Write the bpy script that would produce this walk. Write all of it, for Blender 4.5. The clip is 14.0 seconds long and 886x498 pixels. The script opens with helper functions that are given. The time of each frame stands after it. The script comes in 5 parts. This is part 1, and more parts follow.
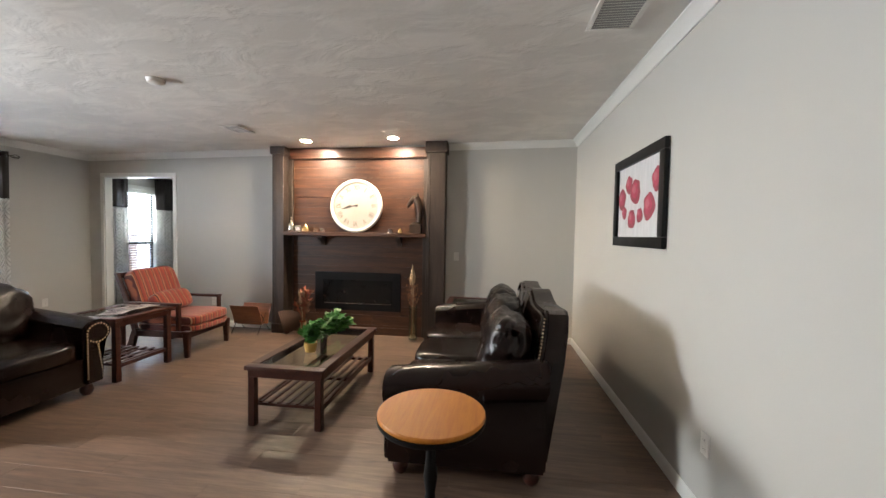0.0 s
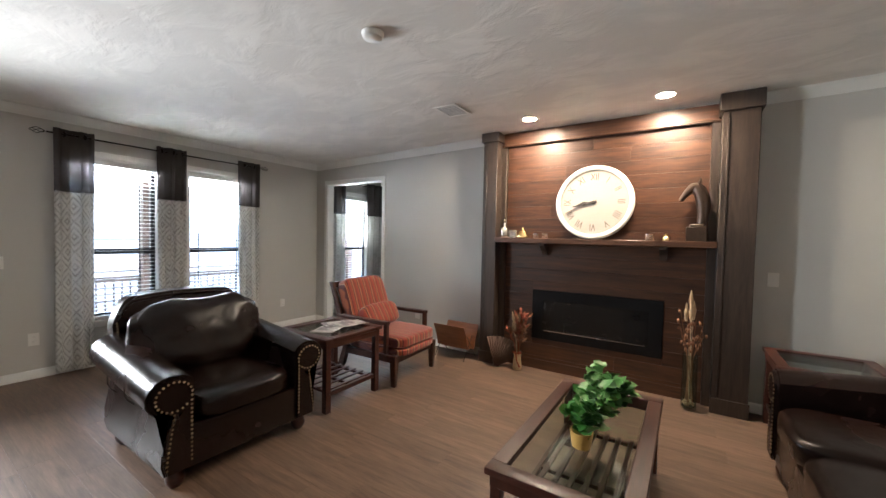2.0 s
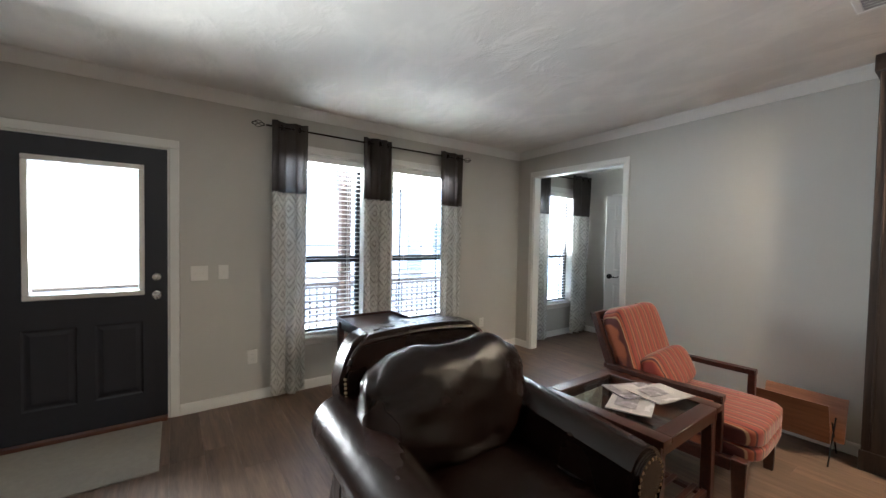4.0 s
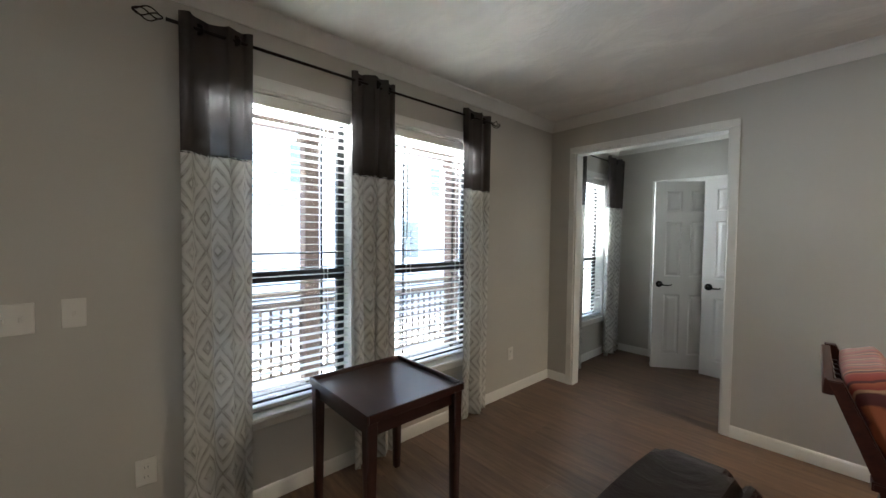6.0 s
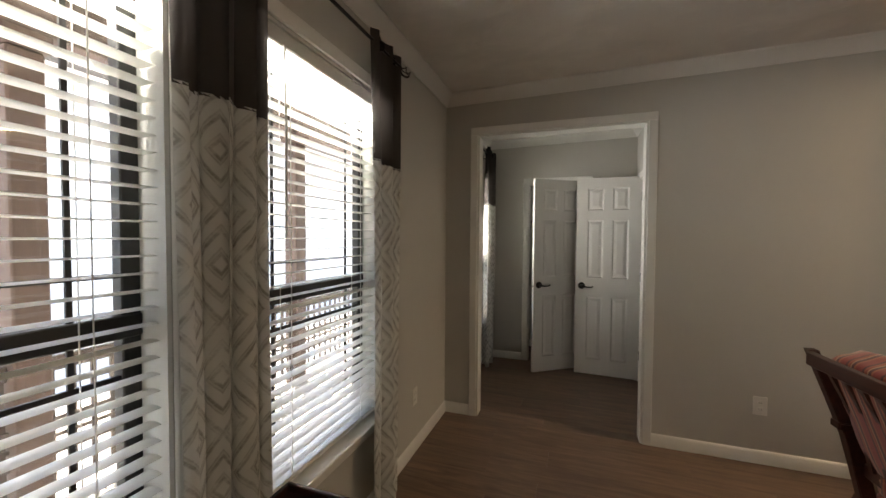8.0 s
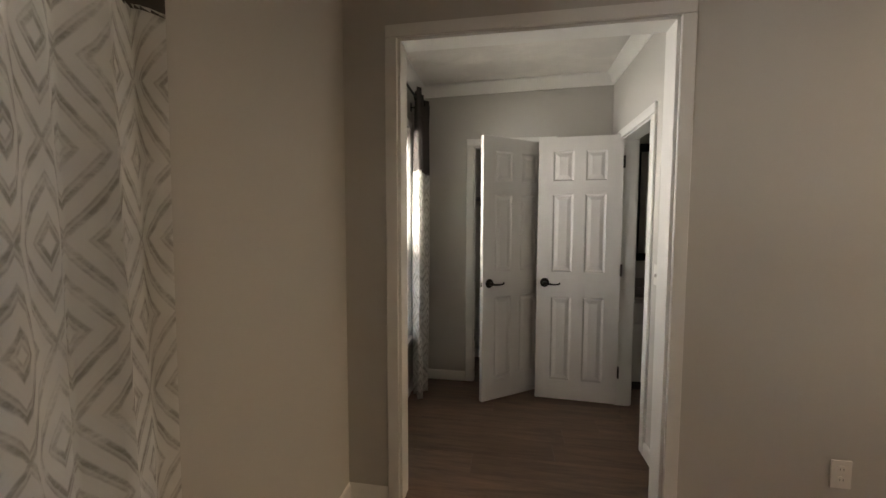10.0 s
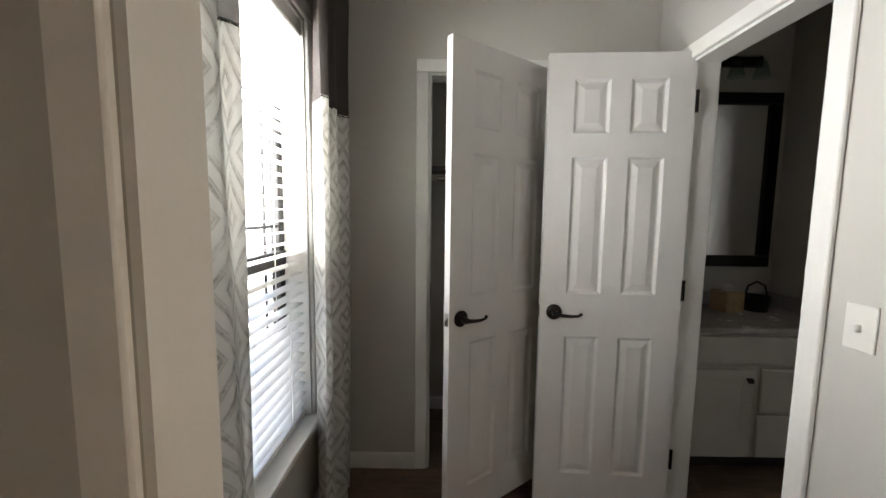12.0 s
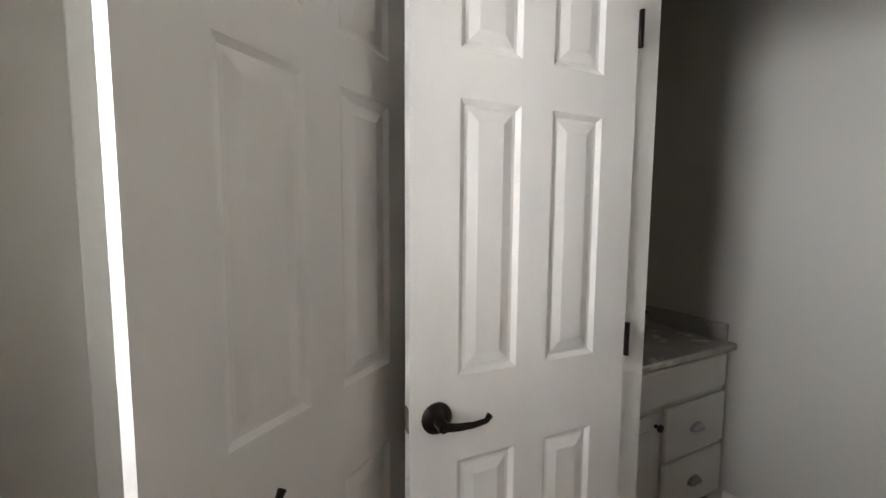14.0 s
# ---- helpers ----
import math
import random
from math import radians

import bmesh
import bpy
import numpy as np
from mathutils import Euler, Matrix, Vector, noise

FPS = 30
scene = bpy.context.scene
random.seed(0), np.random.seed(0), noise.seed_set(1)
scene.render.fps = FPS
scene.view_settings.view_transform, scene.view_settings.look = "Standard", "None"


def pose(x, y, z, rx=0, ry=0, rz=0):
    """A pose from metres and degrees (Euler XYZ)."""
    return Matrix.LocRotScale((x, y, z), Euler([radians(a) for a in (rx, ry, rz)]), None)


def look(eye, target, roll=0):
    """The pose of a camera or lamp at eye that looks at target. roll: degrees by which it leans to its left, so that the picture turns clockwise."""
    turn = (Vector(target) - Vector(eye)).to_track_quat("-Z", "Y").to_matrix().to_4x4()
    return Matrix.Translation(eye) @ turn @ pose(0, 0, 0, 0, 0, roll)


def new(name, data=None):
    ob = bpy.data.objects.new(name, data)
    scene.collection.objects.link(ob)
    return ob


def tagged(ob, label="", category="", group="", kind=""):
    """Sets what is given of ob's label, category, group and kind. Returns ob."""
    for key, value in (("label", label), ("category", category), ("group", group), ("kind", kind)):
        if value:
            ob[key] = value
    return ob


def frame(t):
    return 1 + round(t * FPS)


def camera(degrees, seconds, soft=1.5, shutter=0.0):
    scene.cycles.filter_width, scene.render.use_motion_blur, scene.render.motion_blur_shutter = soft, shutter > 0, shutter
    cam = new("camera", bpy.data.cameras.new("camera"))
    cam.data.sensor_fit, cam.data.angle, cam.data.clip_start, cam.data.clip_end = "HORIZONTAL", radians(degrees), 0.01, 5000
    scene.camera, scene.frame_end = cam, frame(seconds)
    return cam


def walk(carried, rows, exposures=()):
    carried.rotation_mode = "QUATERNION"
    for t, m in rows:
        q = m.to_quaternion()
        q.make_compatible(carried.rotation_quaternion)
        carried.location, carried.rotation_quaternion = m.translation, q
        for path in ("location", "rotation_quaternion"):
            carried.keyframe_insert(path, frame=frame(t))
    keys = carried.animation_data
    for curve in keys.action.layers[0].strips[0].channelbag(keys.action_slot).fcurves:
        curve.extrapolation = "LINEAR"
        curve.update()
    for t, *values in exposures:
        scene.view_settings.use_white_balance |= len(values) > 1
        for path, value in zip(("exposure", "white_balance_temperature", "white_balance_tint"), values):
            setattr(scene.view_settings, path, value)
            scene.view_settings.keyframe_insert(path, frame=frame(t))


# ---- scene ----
cam = camera(99.6, 14.0)
PATH = [
    (0, (6.212, -5.101, 1.43), (5.958, -3.119, 1.351), 1.0),
    (0.5, (6.177, -4.747, 1.424), (5.927, -2.764, 1.348), 1.1),
    (1, (5.895, -4.458, 1.442), (5.486, -2.502, 1.361), 1.3),
    (1.5, (5.582, -4.194, 1.416), (4.815, -2.349, 1.337), 1.3),
    (2, (5.149, -4.046, 1.426), (4.056, -2.373, 1.361), 1.2),
    (2.5, (4.738, -3.98, 1.452), (3.297, -2.594, 1.39), 1.1),
    (3, (4.349, -3.826, 1.4), (2.761, -2.611, 1.34), 1.2),
    (3.5, (3.927, -3.796, 1.414), (2.3, -2.635, 1.354), 1.1),
    (6, (2.078, -3.338, 1.431), (0.597, -1.996, 1.361), 0.6),
    (6.5, (1.763, -3.262, 1.408), (0.485, -1.724, 1.349), 0.6),
    (7, (1.522, -3.094, 1.372), (0.416, -1.428, 1.318), 0.5),
    (7.5, (1.231, -2.946, 1.397), (0.361, -1.146, 1.335), 0.5),
    (8, (0.978, -2.88, 1.425), (0.322, -0.991, 1.363), 0.4),
    (8.5, (0.899, -2.652, 1.383), (0.403, -0.716, 1.298), 0.2),
    (9, (0.854, -2.358, 1.377), (0.442, -0.403, 1.287), 0.2),
    (11.5, (0.622, -0.683, 1.378), (0.491, 1.303, 1.185), 0.4),
    (12, (0.576, -0.366, 1.368), (0.566, 1.625, 1.175), 0.7),
    (12.5, (0.538, -0.087, 1.385), (0.642, 1.9, 1.189), 0.6),
    (13, (0.66, 0.171, 1.365), (0.969, 2.138, 1.182), 0.4),
    (13.5, (0.724, 0.382, 1.35), (1.252, 2.302, 1.17), 0.6),
    (14, (0.738, 0.577, 1.362), (1.61, 2.369, 1.199), 0.4),
]
EXPOSURES = [(0, 6.75, 5850, 8), (1, 6.85, 5850, 8), (2, 6.65, 5750, 8), (3, 6.65, 5700, 7), (3.7, 6.6, 5750, 6), (6, 6.15, 6000, 5), (7.5, 5.7, 6900, 8), (9, 5.75, 7900, 15), (11.5, 6.15, 6700, 12), (12.5, 6.35, 6900, 12), (13.5, 6.65, 7100, 14), (14, 6.6, 6700, 13)]
walk(cam, [(t, look(eye, target, roll)) for t, eye, target, roll in PATH], EXPOSURES)

# ---- world, sun, lamps ----
world = bpy.data.worlds.new("sky")
scene.world = world
world.use_nodes = True
wn = world.node_tree.nodes
sky = wn.new("ShaderNodeTexSky")
sky.sky_type = 'NISHITA'
sky.sun_disc = False
sky.sun_elevation = radians(60)
sky.sun_rotation = radians(295)
wn["Background"].inputs["Strength"].default_value = 0.025
world.node_tree.links.new(sky.outputs["Color"], wn["Background"].inputs["Color"])

sun_data = bpy.data.lights.new("sun", 'SUN')
sun_data.energy, sun_data.angle, sun_data.color = 0.78, radians(0.53), (1.0, 0.975, 0.93)
sun_ob = new("sun", sun_data)
sun_ob.matrix_world = look((-52, 24, 98), (0, 0, 0))


def downlight_lamp(x, y, z, watts, colour):
    d = bpy.data.lights.new("downlight_lamp", 'AREA')
    d.shape, d.size, d.energy, d.color = 'DISK', 0.12, watts, colour
    ob = new("downlight_lamp", d)
    ob.matrix_world = look((x, y, z), (x, y + 0.001, 0))


CEIL, RISE = 2.55, 0.0178   # ceiling height at the west wall and its rise to the east


def ceil_at(x):
    return CEIL + RISE * x


for cx in (3.79, 4.955):
    downlight_lamp(cx, -0.44, ceil_at(cx) - 0.02, 0.031, (1.0, 0.44, 0.15))


def day_panel(name, x, y, z, w, h, watts, colour, spread=180, aim=(1, 0, 0)):
    """Sky light standing in an opening of the west wall, shining into the room."""
    d = bpy.data.lights.new(name, 'AREA')
    d.shape, d.size, d.size_y, d.energy, d.color = 'RECTANGLE', w, h, watts, colour
    d.spread = radians(spread)
    ob = new(name, d)
    ob.matrix_world = look((x, y, z), (x + aim[0], y + aim[1], z + aim[2]))


day_panel("front_door_daylight", -0.05, -4.255, 1.43, 0.54, 0.80, 0.85, (1.0, 0.965, 0.90), 100, (1, 0.18, -0.03))
day_panel("hall_window_daylight", -0.18, 0.88, 1.68, 0.62, 0.86, 0.66, (0.95, 0.98, 1.0))
for wy in (-2.6, -1.5):
    day_panel("window_head_daylight", -0.17, wy, 2.065, 0.76, 0.19, 0.62, (0.95, 0.98, 1.0))


# ---- materials ----
def nodes_of(name):
    m = bpy.data.materials.new(name)
    m.use_nodes = True
    nt = m.node_tree
    return m, nt, nt.nodes["Principled BSDF"]


def ramp(nt, fac, stops):
    r = nt.nodes.new("ShaderNodeValToRGB")
    el = r.color_ramp.elements
    while len(el) < len(stops):
        el.new(0.5)
    for e, (p, c) in zip(el, stops):
        e.position, e.color = p, (*c, 1)
    nt.links.new(fac, r.inputs["Fac"])
    return r.outputs["Color"]


def noise_tex(nt, vec, scale, detail=4, rough=0.55, dist=0.0):
    n = nt.nodes.new("ShaderNodeTexNoise")
    n.inputs["Scale"].default_value, n.inputs["Detail"].default_value = scale, detail
    n.inputs["Roughness"].default_value, n.inputs["Distortion"].default_value = rough, dist
    nt.links.new(vec, n.inputs["Vector"])
    return n.outputs["Fac"]


def coords(nt, scale=(1, 1, 1), kind="Object", shift=False):
    tc = nt.nodes.new("ShaderNodeTexCoord")
    mp = nt.nodes.new("ShaderNodeMapping")
    mp.inputs["Scale"].default_value = scale
    nt.links.new(tc.outputs[kind], mp.inputs["Vector"])
    if shift:
        oi = nt.nodes.new("ShaderNodeObjectInfo")
        mul = nt.nodes.new("ShaderNodeMath")
        mul.operation = 'MULTIPLY'
        mul.inputs[1].default_value = 37.0
        nt.links.new(oi.outputs["Random"], mul.inputs[0])
        nt.links.new(mul.outputs[0], mp.inputs["Location"])
    return mp.outputs["Vector"]


def math_node(nt, op, a, b=None):
    n = nt.nodes.new("ShaderNodeMath")
    n.operation = op
    for i, v in enumerate((a, b)):
        if v is None:
            continue
        if isinstance(v, (int, float)):
            n.inputs[i].default_value = v
        else:
            nt.links.new(v, n.inputs[i])
    return n.outputs[0]


def mix_col(nt, fac, a, b, mode='MIX'):
    n = nt.nodes.new("ShaderNodeMix")
    n.data_type, n.blend_type = 'RGBA', mode
    for sock, v in ((n.inputs[0], fac), (n.inputs[6], a), (n.inputs[7], b)):
        if isinstance(v, (int, float)):
            sock.default_value = v
        elif isinstance(v, tuple):
            sock.default_value = (*v, 1)
        else:
            nt.links.new(v, sock)
    return n.outputs[2]


def bump(nt, bsdf, height, strength, dist=0.01):
    b = nt.nodes.new("ShaderNodeBump")
    b.inputs["Strength"].default_value, b.inputs["Distance"].default_value = strength, dist
    nt.links.new(height, b.inputs["Height"])
    nt.links.new(b.outputs["Normal"], bsdf.inputs["Normal"])


def scaled(c, k):
    return tuple(min(1.0, v * k) for v in c)


def mat(name, colour, rough=0.5, metal=0.0, vary=0.12, scale=9.0, fine=120.0, relief=0.12, depth=0.002, stretch=(1, 1, 1),
        coat=0.0, shift=False, rvary=0.1):
    """A painted, stained or cast surface: broad stains, fine grain, uneven gloss and slight relief."""
    m, nt, p = nodes_of(name)
    v = coords(nt, stretch, shift=shift)
    a = noise_tex(nt, v, scale, 5)
    b = noise_tex(nt, v, fine, 3)
    c = ramp(nt, a, [(0.25, scaled(colour, 1 - vary)), (0.75, scaled(colour, 1 + vary))])
    c = mix_col(nt, 0.35, c, ramp(nt, b, [(0.3, scaled(colour, 1 - vary)), (0.7, scaled(colour, 1 + vary))]))
    nt.links.new(c, p.inputs["Base Color"])
    r = nt.nodes.new("ShaderNodeMapRange")
    r.inputs["To Min"].default_value, r.inputs["To Max"].default_value = max(0.02, rough - rvary), min(1, rough + rvary)
    nt.links.new(a, r.inputs["Value"])
    nt.links.new(r.outputs[0], p.inputs["Roughness"])
    p.inputs["Metallic"].default_value = metal
    p.inputs["Coat Weight"].default_value = coat
    p.inputs["Coat Roughness"].default_value = 0.15
    bump(nt, p, b, relief, depth)
    return m


def wood(name, dark, light, rough=0.4, along='x', shift=False, coat=0.0, grain=1.0, relief=0.25):
    m, nt, p = nodes_of(name)
    s = {'x': (0.9, 11, 11), 'y': (11, 0.9, 11), 'z': (11, 11, 0.9)}[along]
    v = coords(nt, tuple(k * grain for k in s), shift=shift)
    a = noise_tex(nt, v, 1.6, 6, 0.62, 1.2)
    b = noise_tex(nt, v, 9.0, 4, 0.6, 0.4)
    f = math_node(nt, 'ADD', math_node(nt, 'MULTIPLY', a, 0.65), math_node(nt, 'MULTIPLY', b, 0.35))
    c = ramp(nt, f, [(0.32, dark), (0.5, tuple((d + l) / 2 for d, l in zip(dark, light))), (0.68, light)])
    big = noise_tex(nt, coords(nt, (1, 1, 1), shift=shift), 1.3, 2)
    c = mix_col(nt, 1.0, c, ramp(nt, big, [(0.3, (0.8, 0.8, 0.8)), (0.7, (1.0, 1.0, 1.0))]), 'MULTIPLY')
    if shift:
        oi = nt.nodes.new("ShaderNodeObjectInfo")
        c = mix_col(nt, 1.0, c, ramp(nt, oi.outputs["Random"], [(0.0, (0.80, 0.80, 0.80)), (1.0, (1.0, 1.0, 1.0))]), 'MULTIPLY')
    nt.links.new(c, p.inputs["Base Color"])
    r = nt.nodes.new("ShaderNodeMapRange")
    r.inputs["To Min"].default_value, r.inputs["To Max"].default_value = rough - 0.07, rough + 0.12
    nt.links.new(f, r.inputs["Value"])
    nt.links.new(r.outputs[0], p.inputs["Roughness"])
    p.inputs["Coat Weight"].default_value = coat
    p.inputs["Coat Roughness"].default_value = 0.12
    bump(nt, p, f, relief, 0.0015)
    return m


def leather(name, colour):
    m, nt, p = nodes_of(name)
    v = coords(nt)
    vo = nt.nodes.new("ShaderNodeTexVoronoi")
    vo.inputs["Scale"].default_value = 260
    nt.links.new(v, vo.inputs["Vector"])
    wr = noise_tex(nt, v, 9, 5, 0.55, 1.6)
    wear = noise_tex(nt, v, 3.0, 3, 0.5, 0.3)
    c = ramp(nt, wear, [(0.25, scaled(colour, 0.8)), (0.52, colour), (0.66, scaled(colour, 1.7)), (0.85, scaled(colour, 2.6))])
    nt.links.new(c, p.inputs["Base Color"])
    r = nt.nodes.new("ShaderNodeMapRange")
    r.inputs["To Min"].default_value, r.inputs["To Max"].default_value = 0.19, 0.33
    nt.links.new(wear, r.inputs["Value"])
    nt.links.new(r.outputs[0], p.inputs["Roughness"])
    h = math_node(nt, 'ADD', math_node(nt, 'MULTIPLY', vo.outputs["Distance"], 0.08), wr)
    p.inputs["Specular IOR Level"].default_value = 0.32
    bump(nt, p, h, 0.35, 0.010)
    return m


def striped(name):
    m, nt, p = nodes_of(name)
    v = coords(nt)
    sx = nt.nodes.new("ShaderNodeSeparateXYZ")
    nt.links.new(v, sx.inputs[0])
    wob = math_node(nt, 'MULTIPLY', math_node(nt, 'SUBTRACT', noise_tex(nt, v, 6), 0.5), 0.012)
    y = math_node(nt, 'ADD', sx.outputs["Y"], wob)
    f = math_node(nt, 'FRACT', math_node(nt, 'MULTIPLY', y, 11.5))
    red, dk, tan, cream = (0.25, 0.024, 0.010), (0.085, 0.010, 0.007), (0.34, 0.085, 0.026), (0.42, 0.23, 0.12)
    c = ramp(nt, f, [(0.0, red), (0.30, red), (0.33, tan), (0.40, tan), (0.43, dk), (0.56, dk), (0.59, cream), (0.63, cream),
                     (0.66, red), (0.80, tan), (0.83, dk), (0.92, dk), (0.95, red)])
    c.node.color_ramp.interpolation = 'LINEAR'
    wv = noise_tex(nt, coords(nt, (1, 1, 1)), 420, 2)
    c = mix_col(nt, 0.5, c, ramp(nt, wv, [(0.3, (0.72, 0.72, 0.72)), (0.7, (1, 1, 1))]), 'MULTIPLY')
    nt.links.new(c, p.inputs["Base Color"])
    p.inputs["Roughness"].default_value = 0.75
    p.inputs["Sheen Weight"].default_value = 0.3
    bump(nt, p, wv, 0.3, 0.001)
    return m


def curtain_cloth(name, base, line, patterned, through_light, sheer):
    """Cloth with a share of light passing through. The pattern runs over the cloth's own width and height in metres."""
    m, nt, p = nodes_of(name)
    uv = coords(nt, (1, 1, 1), "UV")
    weave = noise_tex(nt, uv, 600, 2)
    c = ramp(nt, noise_tex(nt, uv, 5, 4), [(0.3, scaled(base, 0.9)), (0.7, scaled(base, 1.08))])
    if patterned:
        s = nt.nodes.new("ShaderNodeSeparateXYZ")
        nt.links.new(uv, s.inputs[0])
        wob = math_node(nt, 'MULTIPLY', math_node(nt, 'SUBTRACT', noise_tex(nt, uv, 9, 4), 0.5), 0.07)
        a = math_node(nt, 'ABSOLUTE', math_node(nt, 'SUBTRACT', math_node(nt, 'FRACT', math_node(nt, 'DIVIDE', s.outputs["X"], 0.18)), 0.5))
        b = math_node(nt, 'ABSOLUTE', math_node(nt, 'SUBTRACT', math_node(nt, 'FRACT', math_node(nt, 'DIVIDE', s.outputs["Y"], 0.30)), 0.5))
        d = math_node(nt, 'ADD', math_node(nt, 'ADD', a, b), wob)
        ring = math_node(nt, 'FRACT', math_node(nt, 'MULTIPLY', d, 5.0))
        k = ramp(nt, ring, [(0.0, (0, 0, 0)), (0.30, (0.05, 0.05, 0.05)), (0.40, (0.9, 0.9, 0.9)), (0.52, (1, 1, 1)), (0.60, (0.35, 0.35, 0.35)), (0.72, (0.75, 0.75, 0.75)), (0.80, (0.05, 0.05, 0.05))])
        bit = ramp(nt, noise_tex(nt, uv, 13, 5, 0.75), [(0.36, (0.12, 0.12, 0.12)), (0.60, (1, 1, 1))])
        c = mix_col(nt, mix_col(nt, 1.0, k, bit, 'MULTIPLY'), c, line)
    nt.links.new(c, p.inputs["Base Color"])
    p.inputs["Roughness"].default_value = 0.85
    bump(nt, p, weave, 0.25, 0.0008)
    tl = nt.nodes.new("ShaderNodeBsdfTranslucent")
    nt.links.new(c, tl.inputs["Color"])
    mx = nt.nodes.new("ShaderNodeMixShader")
    mx.inputs["Fac"].default_value = through_light
    out = nt.nodes["Material Output"]
    nt.links.new(p.outputs[0], mx.inputs[1])
    nt.links.new(tl.outputs[0], mx.inputs[2])
    clear = nt.nodes.new("ShaderNodeBsdfTransparent")
    thin = nt.nodes.new("ShaderNodeMixShader")
    thin.inputs["Fac"].default_value = sheer
    nt.links.new(mx.outputs[0], thin.inputs[1])
    nt.links.new(clear.outputs[0], thin.inputs[2])
    nt.links.new(thin.outputs[0], out.inputs["Surface"])
    return m


def knockdown(name, colour):
    """Ceiling plaster sprayed on and flattened with a knife: smeared islands over a finer stipple."""
    m, nt, p = nodes_of(name)
    v = coords(nt, (1, 1.5, 1))
    smear = noise_tex(nt, v, 2.6, 4, 0.55, 0.5)
    isle = nt.nodes.new("ShaderNodeMapRange")
    isle.interpolation_type = 'SMOOTHSTEP'
    isle.inputs["From Min"].default_value, isle.inputs["From Max"].default_value = 0.40, 0.66
    nt.links.new(smear, isle.inputs["Value"])
    stipple = noise_tex(nt, v, 26, 4, 0.6, 0.6)
    broad = noise_tex(nt, v, 0.9, 3)
    c = ramp(nt, broad, [(0.3, scaled(colour, 0.93)), (0.7, scaled(colour, 1.05))])
    c = mix_col(nt, 1.0, c, ramp(nt, isle.outputs[0], [(0.0, (0.91, 0.91, 0.91)), (1.0, (1, 1, 1))]), 'MULTIPLY')
    nt.links.new(c, p.inputs["Base Color"])
    p.inputs["Roughness"].default_value = 0.85
    h = math_node(nt, 'ADD', isle.outputs[0], math_node(nt, 'MULTIPLY', stipple, 0.22))
    bump(nt, p, h, 0.28, 0.016)
    return m


def pane_glass(name, tint=(1, 1, 1), gloss=0.06):
    m, nt, p = nodes_of(name)
    t = nt.nodes.new("ShaderNodeBsdfTransparent")
    t.inputs["Color"].default_value = (*tint, 1)
    g = nt.nodes.new("ShaderNodeBsdfGlossy")
    g.inputs["Roughness"].default_value = 0.02
    lw = nt.nodes.new("ShaderNodeLayerWeight")
    lw.inputs["Blend"].default_value = 0.5
    edge = math_node(nt, 'POWER', lw.outputs["Facing"], 4.0)
    share = math_node(nt, 'ADD', math_node(nt, 'MULTIPLY', edge, 0.55), gloss * 0.5)
    mx = nt.nodes.new("ShaderNodeMixShader")
    nt.links.new(share, mx.inputs[0])
    nt.links.new(t.outputs[0], mx.inputs[1])
    nt.links.new(g.outputs[0], mx.inputs[2])
    nt.links.new(mx.outputs[0], nt.nodes["Material Output"].inputs["Surface"])
    return m


def glowing(name, colour, strength):
    m, nt, p = nodes_of(name)
    p.inputs["Emission Color"].default_value = (*colour, 1)
    p.inputs["Emission Strength"].default_value = strength
    return m


M_WALL = mat("wall_paint", (0.55, 0.53, 0.485), 0.62, vary=0.03, scale=1.2, fine=170, relief=0.10)
M_CEIL = knockdown("ceiling_knockdown", (0.80, 0.77, 0.72))
M_TRIM = mat("white_trim", (0.78, 0.77, 0.73), 0.38, vary=0.03, scale=4, relief=0.04)
M_DOORW = mat("white_door", (0.74, 0.72, 0.69), 0.42, vary=0.03, scale=3, fine=200, relief=0.06, stretch=(6, 6, 1))
M_FLOOR = wood("vinyl_plank", (0.105, 0.065, 0.045), (0.285, 0.184, 0.127), 0.42, 'x', shift=True, relief=0.15)
M_FP = wood("stained_board", (0.024, 0.012, 0.008), (0.135, 0.054, 0.024), 0.42, 'x', shift=True)
M_FPV = wood("stained_upright", (0.020, 0.013, 0.010), (0.066, 0.044, 0.032), 0.48, 'z')
M_LEATHER = leather("dark_leather", (0.0105, 0.0050, 0.0038))
M_CHERRY = wood("cherry_wood", (0.022, 0.0055, 0.0035), (0.078, 0.021, 0.011), 0.34, 'y', coat=0.08)
M_MAHOG = wood("mahogany", (0.018, 0.006, 0.005), (0.055, 0.018, 0.014), 0.36, 'y', coat=0.1, grain=1.6, relief=0.1)
M_OAK = wood("honey_oak", (0.52, 0.155, 0.010), (0.68, 0.26, 0.024), 0.5, 'y', coat=0.0)
M_STRIPE = striped("striped_cloth")
M_BLACK = mat("black_metal", (0.007, 0.007, 0.0075), 0.45, 0.0, vary=0.2)
M_BRONZE = mat("oil_bronze", (0.022, 0.017, 0.015), 0.32, 0.85, vary=0.25, scale=30)
M_BRASS = mat("aged_brass", (0.27, 0.20, 0.12), 0.38, 1.0, vary=0.2, scale=60)
M_NICKEL = mat("satin_nickel", (0.62, 0.60, 0.57), 0.25, 1.0, vary=0.05)
M_PEWTER = mat("dull_pewter", (0.30, 0.30, 0.29), 0.35, 0.9, vary=0.15, scale=40)
M_NAVY = mat("navy_door_paint", (0.019, 0.020, 0.028), 0.45, vary=0.08, scale=4, stretch=(5, 5, 0.6))
M_GLASS = pane_glass("window_glass")
M_TABLEGLASS = pane_glass("table_glass", (0.86, 0.92, 0.9))
